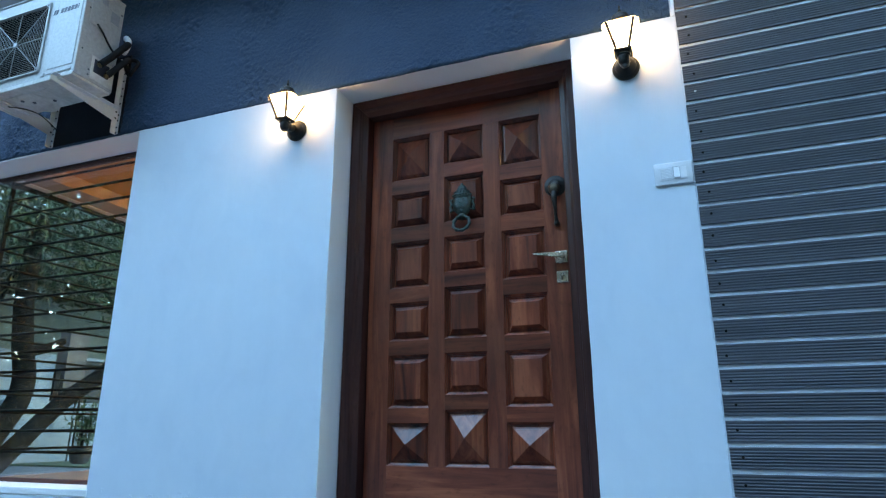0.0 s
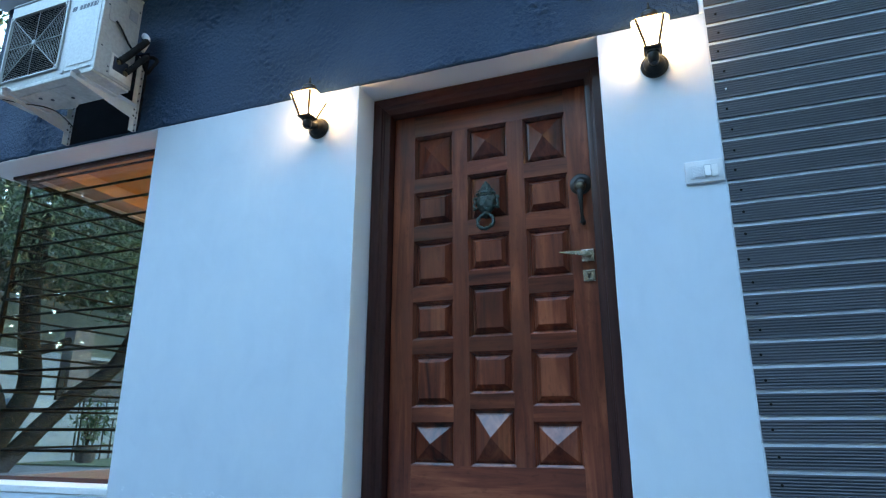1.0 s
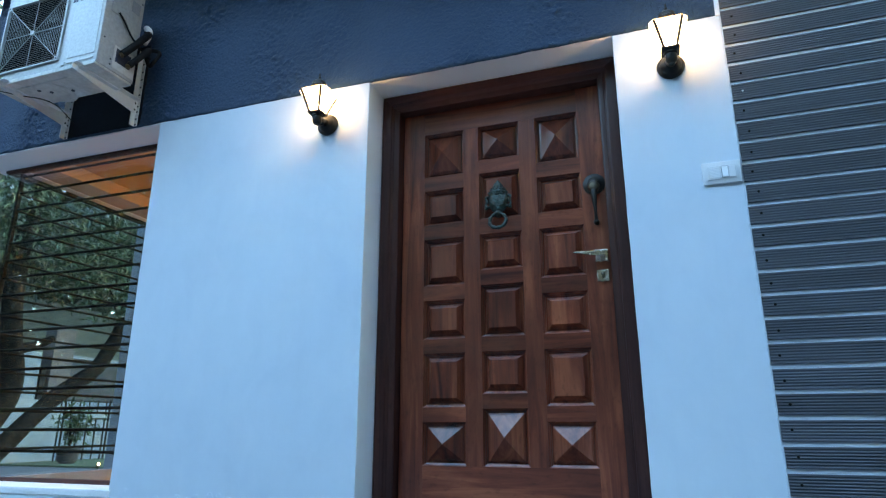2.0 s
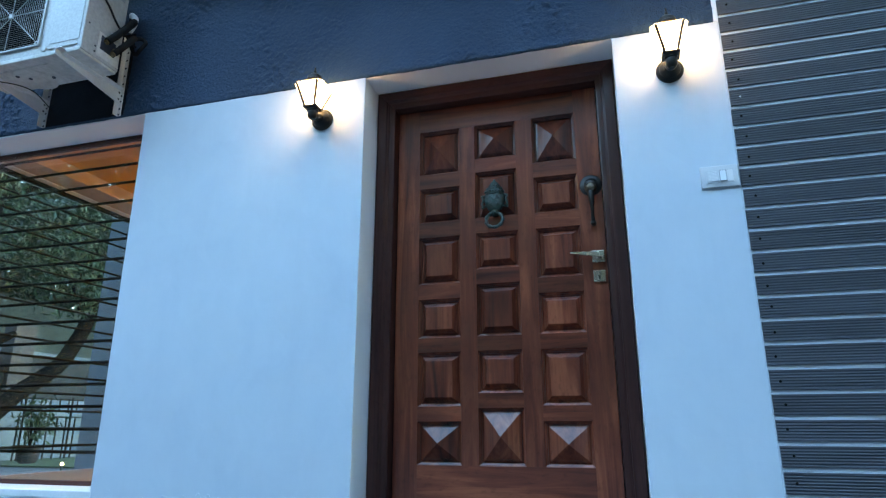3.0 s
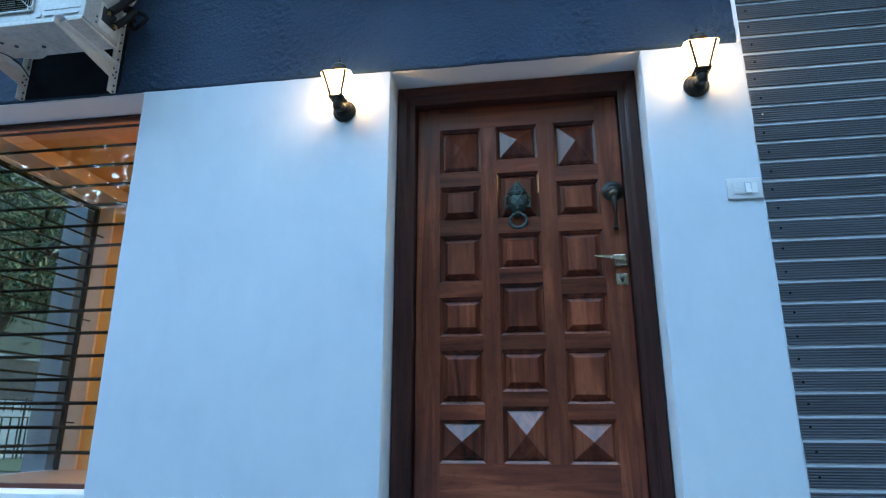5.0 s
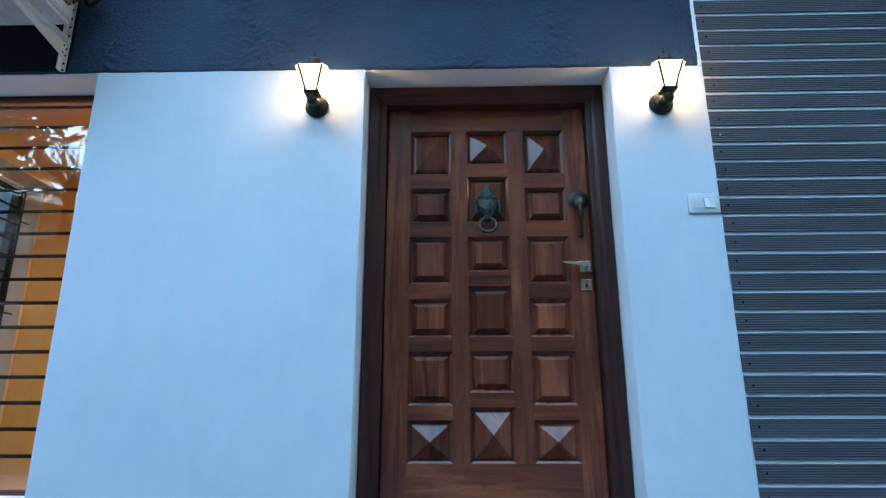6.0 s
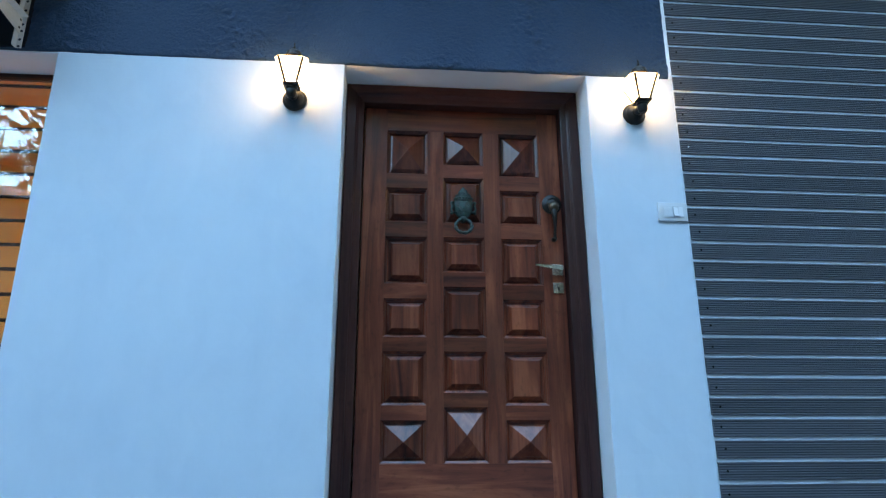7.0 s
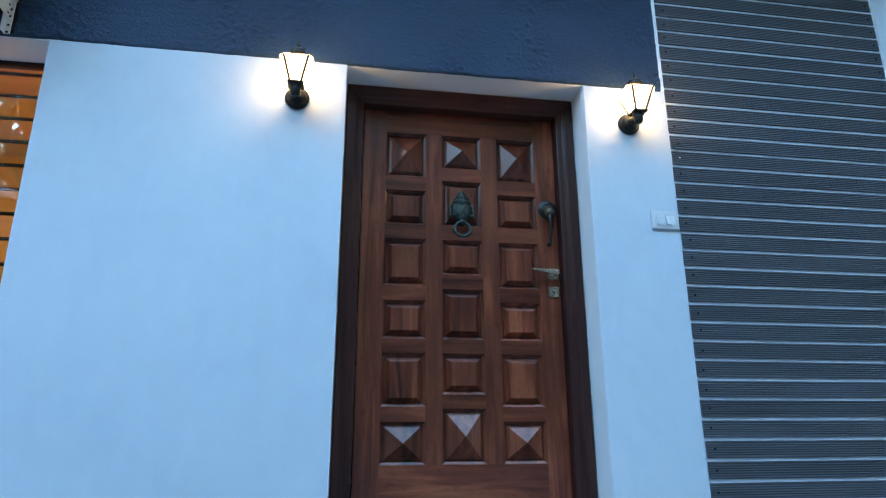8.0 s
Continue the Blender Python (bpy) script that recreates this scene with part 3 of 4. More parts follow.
# ---- lantern wall lamps ----
def wall_lamp(at):
    w = thing("wall_lamp", at, "lit black iron lantern wall lamp with frosted panes", "wall lamp", "lanterns beside the door")
    part("base", lathe([(0.055, 0.0), (0.056, 0.006), (0.053, 0.013), (0.044, 0.019), (0.042, 0.026), (0.030, 0.036), (0.020, 0.041), (0.018, 0.052)], 28, FORWARD), LANTERN, w, "round stepped base", True)
    for s in (-1, 1):
        part("bolt", lathe([(0.006, 0.0), (0.006, 0.004), (0.003, 0.007)], 12, pose(s * 0.035, -0.019, 0.010) @ FORWARD), LANTERN, w)
    arm = curve_pts([(0, -0.040, 0.0), (0, -0.068, -0.012), (0, -0.096, -0.014), (0, -0.106, 0.004)], 5)
    part("arm", tube(arm, [0.019, 0.019, 0.020, 0.021, 0.021, 0.022, 0.022, 0.022, 0.021, 0.021, 0.020, 0.019, 0.018, 0.018, 0.018, 0.018], 14), LANTERN, w, smooth=True)
    part("holder", lathe([(0.012, -0.046), (0.019, -0.040), (0.023, -0.030), (0.023, -0.008), (0.028, -0.004), (0.028, 0.004)], 18, pose(0, -0.106, 0.0)), LANTERN, w, smooth=True)
    cy, zb, zt, hb, ht = -0.106, 0.012, 0.118, 0.032, 0.071

    def square(h, z):
        return [(-h, cy - h, z), (h, cy - h, z), (h, cy + h, z), (-h, cy + h, z)]
    part("tray", loft([square(hb - 0.010, zb - 0.010), square(hb + 0.002, zb - 0.006), square(hb + 0.004, zb), square(hb + 0.001, zb + 0.004)]), LANTERN, w)
    def eight(h, z):
        f = h * 0.74
        return [Vector((x, cy + y, z)) for x, y in ((-f, -h), (f, -h), (h, -f), (h, f), (f, h), (-f, h), (-h, f), (-h, -f))]
    low, high = eight(hb * 0.98, zb + 0.004), eight(ht, zt)
    for k in (0, 1, 4, 5):
        out = Vector((low[k].x, low[k].y - cy, 0)).normalized() * 0.002
        part("rib", tube([low[k] + out - Vector((0, 0, 0.004)), high[k] + out], [0.0058, 0.0058], 6), LANTERN, w)
    for k in range(8):
        a, b, c, d = low[k], low[(k + 1) % 8], high[(k + 1) % 8], high[k]
        inn = Vector((0, cy, 0)) - (a + b) / 2
        inn.z = 0
        inn = inn.normalized() * 0.003
        part("pane", loft([[a, b, c, d], [a + inn, b + inn, c + inn, d + inn]]), LAMP_GLASS, w, "lit frosted pane")
    part("bulb", lathe([(0.010, zb + 0.004), (0.014, zb + 0.010), (0.022, zb + 0.020), (0.025, zb + 0.030), (0.021, zb + 0.040), (0.010, zb + 0.047), (0.001, zb + 0.049)], 16, pose(0, cy, 0)), BULB, w, "glowing bulb", True)
    part("shoulder", loft([eight(ht + 0.001, zt + 0.0005), eight(ht + 0.002, zt + 0.003), eight(ht * 0.62, zt + 0.022), eight(ht * 0.5, zt + 0.026)], close=False), LAMP_GLASS, w, "lit glass shoulder")
    part("cap", lathe([(0.038, zt + 0.024), (0.042, zt + 0.032), (0.042, zt + 0.040), (0.037, zt + 0.044), (0.035, zt + 0.060), (0.022, zt + 0.072), (0.010, zt + 0.076)], 24, pose(0, cy, 0)), LANTERN, w, "domed cap", True)
    part("finial", lathe([(0.008, zt + 0.074), (0.004, zt + 0.082), (0.007, zt + 0.090), (0.006, zt + 0.096), (0.003, zt + 0.100), (0.005, zt + 0.107), (0.001, zt + 0.118)], 12, pose(0, cy, 0)), LANTERN, w, smooth=True)
    return w


lamp = wall_lamp((-0.221, -0.001, 2.048))
copy_thing(lamp, pose(1.394, -0.001, 2.040))


# ---- bell switch beside the door ----
sw = thing("switch_plate", (1.532, -0.001, 1.543), "pale grey plastic bell switch plate on the wall", "switch")
part("plate", box(-0.070, 0.070, -0.010, 0.0, -0.046, 0.046, 0.004, seg=3), PLASTIC_GREY, sw, smooth=True)
part("surround", box(-0.052, 0.052, -0.0125, -0.010, -0.028, 0.028, 0.001), PLASTIC_GREY, sw)
part("sounder", box(-0.047, -0.003, -0.0140, -0.0125, -0.023, 0.023, 0.0008), PLASTIC_GREY, sw, "grey slotted sounder")
for k in range(7):
    part("slot", box(-0.043, -0.007, -0.0146, -0.0138, -0.0185 + k * 0.006, -0.0160 + k * 0.006), PLASTIC, sw)
part("gap", box(-0.0005, 0.0245, -0.0128, -0.0124, -0.0245, 0.0245), GREY_LABEL, sw, "dark joint round the rocker")
part("blank", box(0.026, 0.048, -0.0138, -0.0125, -0.023, 0.023, 0.0008), PLASTIC, sw)
bm = loft([[(0.001, -0.0125, -0.023), (0.023, -0.0125, -0.023), (0.023, -0.0125, 0.023), (0.001, -0.0125, 0.023)],
           [(0.002, -0.0205, -0.022), (0.022, -0.0205, -0.022), (0.022, -0.0150, 0.022), (0.002, -0.0150, 0.022)]])
part("rocker", bm, PLASTIC, sw, "white bell push rocker")


# ---- outdoor unit of the air conditioner, on two brackets ----
AX0, AX1, AY0, AY1, AZ0, AZ1 = -2.120, -1.363, -0.412, -0.172, 2.412, 2.985


def bracket(at):
    b = thing("wall_bracket", at, "white painted steel wall bracket with bolt holes", "bracket", "brackets under the outdoor unit")
    bm = box(-0.020, 0.006, -0.004, 0.0, 0.012, 0.50, 0.0008, seg=1)
    box(-0.020, -0.016, -0.034, -0.004, 0.012, 0.50, 0.0008, bm, 1)
    part("upright", bm, BRACKET, b)
    bm = loft([[(-0.014, -0.004, 0.085), (-0.010, -0.004, 0.085), (-0.010, -0.004, 0.165), (-0.014, -0.004, 0.165)],
               [(-0.014, -0.436, 0.138), (-0.010, -0.436, 0.138), (-0.010, -0.436, 0.165), (-0.014, -0.436, 0.165)]])
    box(-0.014, 0.024, -0.436, -0.02, 0.165, 0.169, 0.0006, bm, 1)
    part("arm", bm, BRACKET, b)
    for z in (0.02, 0.055, 0.10, 0.135, 0.21, 0.26, 0.31, 0.36, 0.41, 0.46):
        part("bolt_hole", lathe([(0.0065, 0.0), (0.0065, 0.0012), (0.005, 0.0018)], 10, pose(-0.006, -0.0035, z) @ FORWARD), INK, b)
    for z in (0.11, 0.15):
        part("bolt", lathe([(0.008, 0.0), (0.008, 0.005), (0.005, 0.008)], 8, pose(-0.0165, -0.018, z, 0, 90, 0)), BLACK_METAL, b)
    return b


brk = bracket((-1.468, -0.013, 2.240))
copy_thing(brk, pose(-2.000, -0.013, 2.245))

ac = thing("outdoor_unit", (AX0, AY0, AZ0), "white outdoor air-conditioning unit on wall brackets", "air conditioner")
W, DP, HT = AX1 - AX0, AY1 - AY0, AZ1 - AZ0
GX0, GX1, GZ0, GZ1 = 0.026, 0.475, 0.068, 0.488
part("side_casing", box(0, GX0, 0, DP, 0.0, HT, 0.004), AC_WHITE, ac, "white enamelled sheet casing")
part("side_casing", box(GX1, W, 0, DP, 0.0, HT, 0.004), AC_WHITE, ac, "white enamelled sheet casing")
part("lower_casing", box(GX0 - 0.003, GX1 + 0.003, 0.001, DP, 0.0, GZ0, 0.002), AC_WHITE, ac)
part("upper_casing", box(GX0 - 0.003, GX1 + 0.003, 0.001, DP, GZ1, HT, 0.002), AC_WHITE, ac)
part("base_pan", box(0.006, W - 0.006, -0.004, DP - 0.004, -0.014, 0.010, 0.004), AC_UNDER, ac, "dusty underside pan")
bm = lathe([(0.10, 0.0), (0.11, 0.006), (0.02, 0.012)], 20, pose(0.30, 0.15, -0.018))
box(0.12, 0.50, 0.05, 0.055, -0.020, -0.012, 0.002, bm, 1)
part("pan_rib", bm, AC_UNDER, ac)
for x, y in ((0.24, 0.10), (0.29, 0.135), (0.42, 0.16)):
    part("drain_hole", lathe([(0.010, 0.0), (0.010, -0.004)], 12, pose(x, y, -0.017)), INK, ac)
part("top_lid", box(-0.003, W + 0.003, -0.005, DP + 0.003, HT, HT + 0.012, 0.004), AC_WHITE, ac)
for x0, x1, z0, z1 in ((GX0 + 0.001, GX0 + 0.004, GZ0, GZ1), (GX1 - 0.004, GX1 - 0.001, GZ0, GZ1), (GX0 + 0.004, GX1 - 0.004, GZ0 + 0.001, GZ0 + 0.004), (GX0 + 0.004, GX1 - 0.004, GZ1 - 0.004, GZ1 - 0.001)):
    part("lining", box(x0, x1, 0.003, 0.16, z0, z1), AC_DARK, ac)
part("coil", box(GX0, GX1, 0.16, 0.17, GZ0, GZ1), AC_DARK, ac, "dark condenser interior")
cx, cz = (GX0 + GX1) / 2, (GZ0 + GZ1) / 2
bm = lathe([(0.05, 0.0), (0.05, 0.03), (0.04, 0.036)], 20, pose(cx, 0.13, cz) @ FORWARD)
for k in range(3):
    m = pose(cx, 0.12, cz) @ FORWARD @ pose(0, 0, 0, 0, 0, 120 * k + 20)
    loft([[m @ Vector(p) for p in ((0.04, -0.03, 0.0), (0.04, 0.03, 0.03), (0.04, 0.032, 0.032), (0.04, -0.03, 0.003))],
          [m @ Vector(p) for p in ((0.17, -0.08, 0.0), (0.17, 0.07, 0.045), (0.17, 0.072, 0.048), (0.17, -0.08, 0.003))]], bm)
part("fan", bm, AC_DARK, ac, "dark fan at rest")
grille = thing("fan_guard", (0, 0, 0), "white wire fan guard")
grille.parent = ac
n = 34
for k in range(1, n):
    z = GZ0 + (GZ1 - GZ0) * k / n
    x = GX0 + (GX1 - GX0) * k / n
    # level wires in the upper and lower wedge, upright wires in the other two
    half = abs(k / n - 0.5)
    wx, wz = (GX1 - GX0) * half, (GZ1 - GZ0) * half
    if wx > 0.012:
        part("wire", tube([(cx - wx, -0.002, z), (cx + wx, -0.002, z)], 0.0009, 5), AC_WHITE, grille)
        part("wire", tube([(x, -0.002, cz - wz), (x, -0.002, cz + wz)], 0.0009, 5), AC_WHITE, grille)
for a, b in (((GX0, GZ0), (GX1, GZ1)), ((GX0, GZ1), (GX1, GZ0)), ((GX0, cz), (GX1, cz)), ((cx, GZ0), (cx, GZ1))):
    part("stay", tube([(a[0], -0.004, a[1]), (b[0], -0.004, b[1])], 0.0022, 6), AC_WHITE, grille)
part("hub", box(cx - 0.013, cx + 0.013, -0.011, -0.003, cz - 0.013, cz + 0.013, 0.002), AC_WHITE, grille)
bm = bmesh.new()
for x0, x1, z0, z1 in ((GX0 - 0.012, GX0, GZ0 - 0.012, GZ1 + 0.012), (GX1, GX1 + 0.012, GZ0 - 0.012, GZ1 + 0.012), (GX0, GX1, GZ0 - 0.012, GZ0), (GX0, GX1, GZ1, GZ1 + 0.012)):
    box(x0, x1, -0.010, 0.0, z0, z1, 0.002, bm, 1)
part("rim", bm, AC_WHITE, grille)
for x in (GX0 + 0.004, GX1 - 0.004):
    for z in (GZ0 + 0.004, GZ1 - 0.004):
        part("tab", box(x - 0.014, x + 0.014, -0.010, -0.001, z - 0.014, z + 0.014, 0.002), AC_WHITE, grille)
        part("screw", lathe([(0.005, 0.0), (0.004, 0.002)], 10, pose(x, -0.010, z) @ FORWARD), INK, grille)
bm = box(0.545, W - 0.02, -0.0025, 0.0, 0.055, HT - 0.03, 0.002)
box(0.55, W - 0.025, -0.006, -0.002, 0.022, 0.034, 0.0015, bm, 1)
box(0.51, 0.535, -0.006, 0.0, 0.018, 0.040, 0.0015, bm, 1)
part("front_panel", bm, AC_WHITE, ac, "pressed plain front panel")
# the maker's mark as plain bars
for x0, x1 in ((0.530, 0.541), (0.544, 0.556), (0.572, 0.587), (0.592, 0.607), (0.612, 0.627), (0.632, 0.647), (0.652, 0.667), (0.672, 0.677)):
    x0, x1 = 0.516 + (x0 - 0.530) * 1.30, 0.516 + (x1 - 0.530) * 1.30
    part("mark_bar", loft([[(x + s, y, z) for x, s, z in ((x0, 0, 0.408), (x1, 0, 0.408), (x1, 0.005, 0.437), (x0, 0.005, 0.437))] for y in (-0.0036, -0.0024)]), INK, ac)
# right-hand side: service cover, sticker, valves, insulated pipes and a looped cable
bm = box(W, W + 0.006, 0.035, 0.140, 0.33, HT - 0.01, 0.003)
box(W, W + 0.005, 0.035, 0.065, 0.345, 0.36, 0.002, bm, 1)
part("service_cover", bm, AC_WHITE, ac)
part("sticker", box(W, W + 0.0015, 0.160, 0.216, 0.415, 0.485), GREY_LABEL, ac, "grey rating sticker")
part("cover_sticker", box(W + 0.006, W + 0.0072, 0.090, 0.128, 0.49, 0.53), GREY_LABEL, ac)
part("valve_plate", box(W, W + 0.004, 0.090, 0.232, 0.015, 0.155, 0.002), AC_UNDER, ac)
part("valve_recess", box(W + 0.003, W + 0.0055, 0.105, 0.200, 0.06, 0.14, 0.001), INK, ac)
for y, z in ((0.130, 0.118), (0.180, 0.075)):
    bm = lathe([(0.012, 0.0), (0.012, 0.012), (0.016, 0.014), (0.016, 0.026), (0.010, 0.03), (0.010, 0.034)], 6, pose(W + 0.004, y, z, 0, 90, 0))
    lathe([(0.007, -0.02), (0.009, -0.018), (0.009, 0.02), (0.006, 0.024)], 8, pose(W + 0.020, y, z), bm)
    part("valve", bm, BRASS, ac, "brass service valve")
part("pipe", tube(curve_pts([(W + 0.028, 0.125, 0.110), (W + 0.034, 0.150, 0.148), (W + 0.034, 0.190, 0.205), (W + 0.032, 0.235, 0.272), (W + 0.024, 0.275, 0.330), (W - 0.02, 0.305, 0.370)], 5), 0.019, 12), FOAM, ac, "black foam-insulated pipe", True)
part("pipe", tube(curve_pts([(W + 0.030, 0.175, 0.070), (W + 0.042, 0.195, 0.105), (W + 0.044, 0.228, 0.155), (W + 0.040, 0.262, 0.205), (W + 0.015, 0.300, 0.245), (W - 0.03, 0.320, 0.260)], 5), 0.017, 12), FOAM, ac, "black foam-insulated pipe", True)
loop = [(W + 0.030 + 0.044 * math.sin(a), 0.318 + 0.012 * math.sin(a * 2), 0.205 + 0.048 * math.cos(a)) for a in (2 * math.pi * k / 28 for k in range(29))]
part("cable_loop", tube(loop, 0.0105, 8), FOAM, ac, "coiled black cable", True)
part("cable", tube(curve_pts([(W + 0.008, 0.080, 0.345), (W + 0.012, 0.12, 0.31), (W + 0.016, 0.175, 0.25), (W + 0.030, 0.235, 0.205), (W + 0.034, 0.30, 0.185)], 5), 0.0055, 8), FOAM, ac, "black supply cable", True)
part("conduit", tube(curve_pts([(W + 0.012, 0.262, 0.270), (W + 0.020, 0.275, 0.315), (W + 0.014, 0.285, 0.360), (W - 0.02, 0.295, 0.395)], 5), 0.018, 12), PLASTIC, ac, "white flexible conduit", True)
for y, z in ((0.025, 0.16), (0.08, 0.03), (0.03, 0.42), (0.226, 0.02), (0.08, 0.06), (0.226, 0.5)):
    part("screw", lathe([(0.0055, 0.0), (0.0045, 0.002)], 8, pose(W, y, z, 0, 90, 0)), INK, ac)
part("screw", lathe([(0.005, 0.0), (0.004, 0.002)], 8, pose(W - 0.03, -0.001, 0.028) @ FORWARD), INK, ac)
part("drain_wire", tube(curve_pts([(0.02, 0.03, -0.016), (0.10, 0.10, -0.022), (0.17, 0.17, -0.020), (0.20, 0.25, -0.030), (0.16, 0.40, -0.06)], 5), 0.003, 6), FOAM, ac, "thin dark wire under the pan", True)
for x in (0.10, 0.64):
    part("foot", box(x - 0.03, x + 0.03, 0.0, DP, -0.019, -0.013, 0.001), BRACKET, ac)
# the outdoor unit's shadow on the wall, put in as a dark sheet
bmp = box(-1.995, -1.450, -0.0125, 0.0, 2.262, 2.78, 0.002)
solid("wall_patch", bmp, UNIT_SHADE, "blackish sheet standing for the shade behind the outdoor unit", "wall patch", kind="structure")


# ---- the glazed corner: sill, panes, inner bars ----
sill = solid("window_sill", worn_box(-2.87, -1.3, -0.004, 0.205, 0.272, 0.309, 0.1, 0.0012, 0.005), SILL, "white painted window sill with small stains", "sill", kind="structure")
win = thing("window_1", (0, 0, 0), "large corner window with dark wooden frame", "window", kind="structure")
GX = -2.775   # plane of the side pane
GY = 0.205    # plane of the front pane
part("window_frame", box(GX, -1.308, GY - 0.012, GY + 0.035, 2.226, TOP, 0.003), FRAME_H, win, "dark wooden head")
part("window_frame", box(GX, -1.308, GY - 0.010, GY + 0.030, 0.309, 0.330, 0.003), FRAME_H, win, "dark wooden bottom rail")
part("window_frame", box(-1.335, -1.308, GY - 0.010, GY + 0.030, 0.330, 2.226, 0.003), FRAME_V, win, "dark wooden upright")
part("window_frame", box(GX - 0.010, GX + 0.020, 0.24, 1.59, 2.232, 2.262, 0.002), BAR, win, "dark head of the side pane")
part("window_frame", box(GX - 0.010, GX + 0.012, 1.575, 1.59, 0.31, 2.232, 0.002), BAR, win, "dark upright of the side pane")
p1 = part("pane", box(GX, -1.335, GY, GY + 0.006, 0.330, 2.226), GLASS, win, "clear front pane")
p2 = part("pane", box(GX - 0.003, GX + 0.003, GY + 0.008, 1.575, 0.31, 2.232), GLASS_SIDE, win, "clear side pane")
for p in (p1, p2):
    p.visible_shadow = False

solid("room_floor", box(-2.77, 0.0, 0.245, 1.70, 0.20, 0.296), OAK, "brown wooden window ledge inside the room", "floor", kind="structure")
solid("room_ceiling", box(-2.70, 0.0, 0.25, 1.75, 2.36, 2.42), ORANGE, "orange painted ceiling", "ceiling", kind="structure")
solid("room_wall_rear", box(-2.66, 0.0, 1.62, 1.72, 0.296, 2.36), ORANGE, "orange painted inner wall", "wall", kind="structure")
solid("room_wall_inner", box(-0.06, 0.0, 0.25, 1.62, 0.296, 2.36), ORANGE, "orange painted partition wall", "wall", kind="structure")
solid("room_lintel", worn_box(-2.70, -2.50, 0.25, 1.62, 2.266, 2.36, 0.2), PINKISH, "pale pinkish beam over the side window", "beam", kind="structure")
solid("room_reveal", box(-2.755, -2.63, 1.597, 1.6195, 0.296, 2.262), PINKISH, "pale plaster reveal of the side window", "reveal", kind="structure")


def downlight(at):
    d = thing("downlight", at, "round lit recessed ceiling downlight", "ceiling light", "downlights in the orange ceiling")
    part("ring", lathe([(0.045, 0.0), (0.045, -0.004), (0.037, -0.006), (0.036, 0.0)], 20), PLASTIC, d)
    part("lens", lathe([(0.036, -0.0005), (0.036, -0.003), (0.01, -0.0035)], 20), SPOT, d, "glowing lens")
    return d


dl = downlight((-1.12, 0.90, 2.36))
copy_thing(dl, pose(-0.50, 0.90, 2.36))
for x in (-1.12, -0.50):
    room_lamp = new("downlight_lamp", bpy.data.lights.new("downlight_lamp", "AREA"))
    room_lamp.data.shape, room_lamp.data.size, room_lamp.data.energy, room_lamp.data.color = "DISK", 0.07, ROOM, (1.0, 0.84, 0.60)
    room_lamp.matrix_world = look((x, 0.90, 2.352), (x - 0.3, 0.90, 0.3))


def security_bars():
    g = thing("security_bars", (0, 0, 0), "black painted steel security bars behind the glass", "window bars")
    gy, gx, far = 0.262, -2.705, 1.515
    for x, y in ((gx, gy), (gx, far), (-1.20, gy)):
        part("post", box(x - 0.012, x + 0.012, y - 0.012, y + 0.012, 0.300, 2.24, 0.0015, seg=1), BAR, g)
    for k in range(16):
        z = 2.215 - 0.1165 * k
        part("bar", tube([(gx, gy, z), (-2.0, gy + 0.001 * math.sin(k * 2.1), z + 0.001 * math.sin(k)), (-1.20, gy, z)], 0.0088, 8), BAR, g)
        part("bar", tube([(gx, gy, z), (gx + 0.001 * math.sin(k * 1.7), 0.9, z), (gx, far, z)], 0.0080, 8), BAR, g)
    for z in (2.02, 1.36, 0.62):
        part("lug", tube([(gx, far, z), (gx + 0.02, far + 0.105, z - 0.004)], 0.006, 6), BAR, g)
    return g


security_bars()


# ---- grey slatted cladding ----
PITCH, TALL = 0.0861, 0.0708


def slat_mesh():
    """A board with five shallow grooves along its face."""
    prof = [(0.010, 0.0), (-0.0055, 0.0), (-0.007, 0.0015), (-0.007, 0.0045)]
    z = 0.0065
    for k in range(6):
        prof += [(-0.007, z), (-0.0046, z + 0.0020), (-0.0046, z + 0.0048), (-0.007, z + 0.0070)]
        z += 0.0100
    prof += [(-0.007, TALL - 0.0015), (-0.0055, TALL), (0.010, TALL)]
    bm = bmesh.new()
    a = [bm.verts.new((0.0, y, z)) for y, z in prof]
    b = [bm.verts.new((2.940 - 1.6085, y, z)) for y, z in prof]
    for k in range(len(prof)):
        j = (k + 1) % len(prof)
        bm.faces.new((a[k], a[j], b[j], b[k]))
    bm.faces.new(a)
    bm.faces.new(b)
    return finish(bm, "slat", SLAT)


cladding = thing("slat_cladding", (1.6085, 0.0, 0.0), "dark grey grooved composite slats on the wall", "wall cladding", kind="structure")
slat_me = slat_mesh()
screw_me = finish(lathe([(0.0050, 0.0), (0.0050, 0.0012), (0.0036, 0.0018)], 8, FORWARD), "screw", AC_DARK)
white_screw_me = finish(lathe([(0.0042, 0.0), (0.0042, 0.0012), (0.003, 0.0018)], 8, FORWARD), "screw", PLASTIC)
rnd = random.Random(11)
k0 = -int((2.436 - 0.02) / PITCH)
for k in range(k0, 23):
    z = 2.436 + PITCH * k + 0.0070 + rnd.uniform(-0.0008, 0.0008)
    s = part("slat", slat_me, None, cladding)
    s.location = (0.0012 * rnd.uniform(-1, 1), 0.0005 * rnd.uniform(-1, 1), z)
    for x in (0.035, 1.30):
        q = part("screw", white_screw_me if (k == -7 and x < 1) else screw_me, None, s)
        q.location = (x + rnd.uniform(-0.006, 0.006), -0.0069, TALL / 2 + rnd.uniform(-0.006, 0.006))


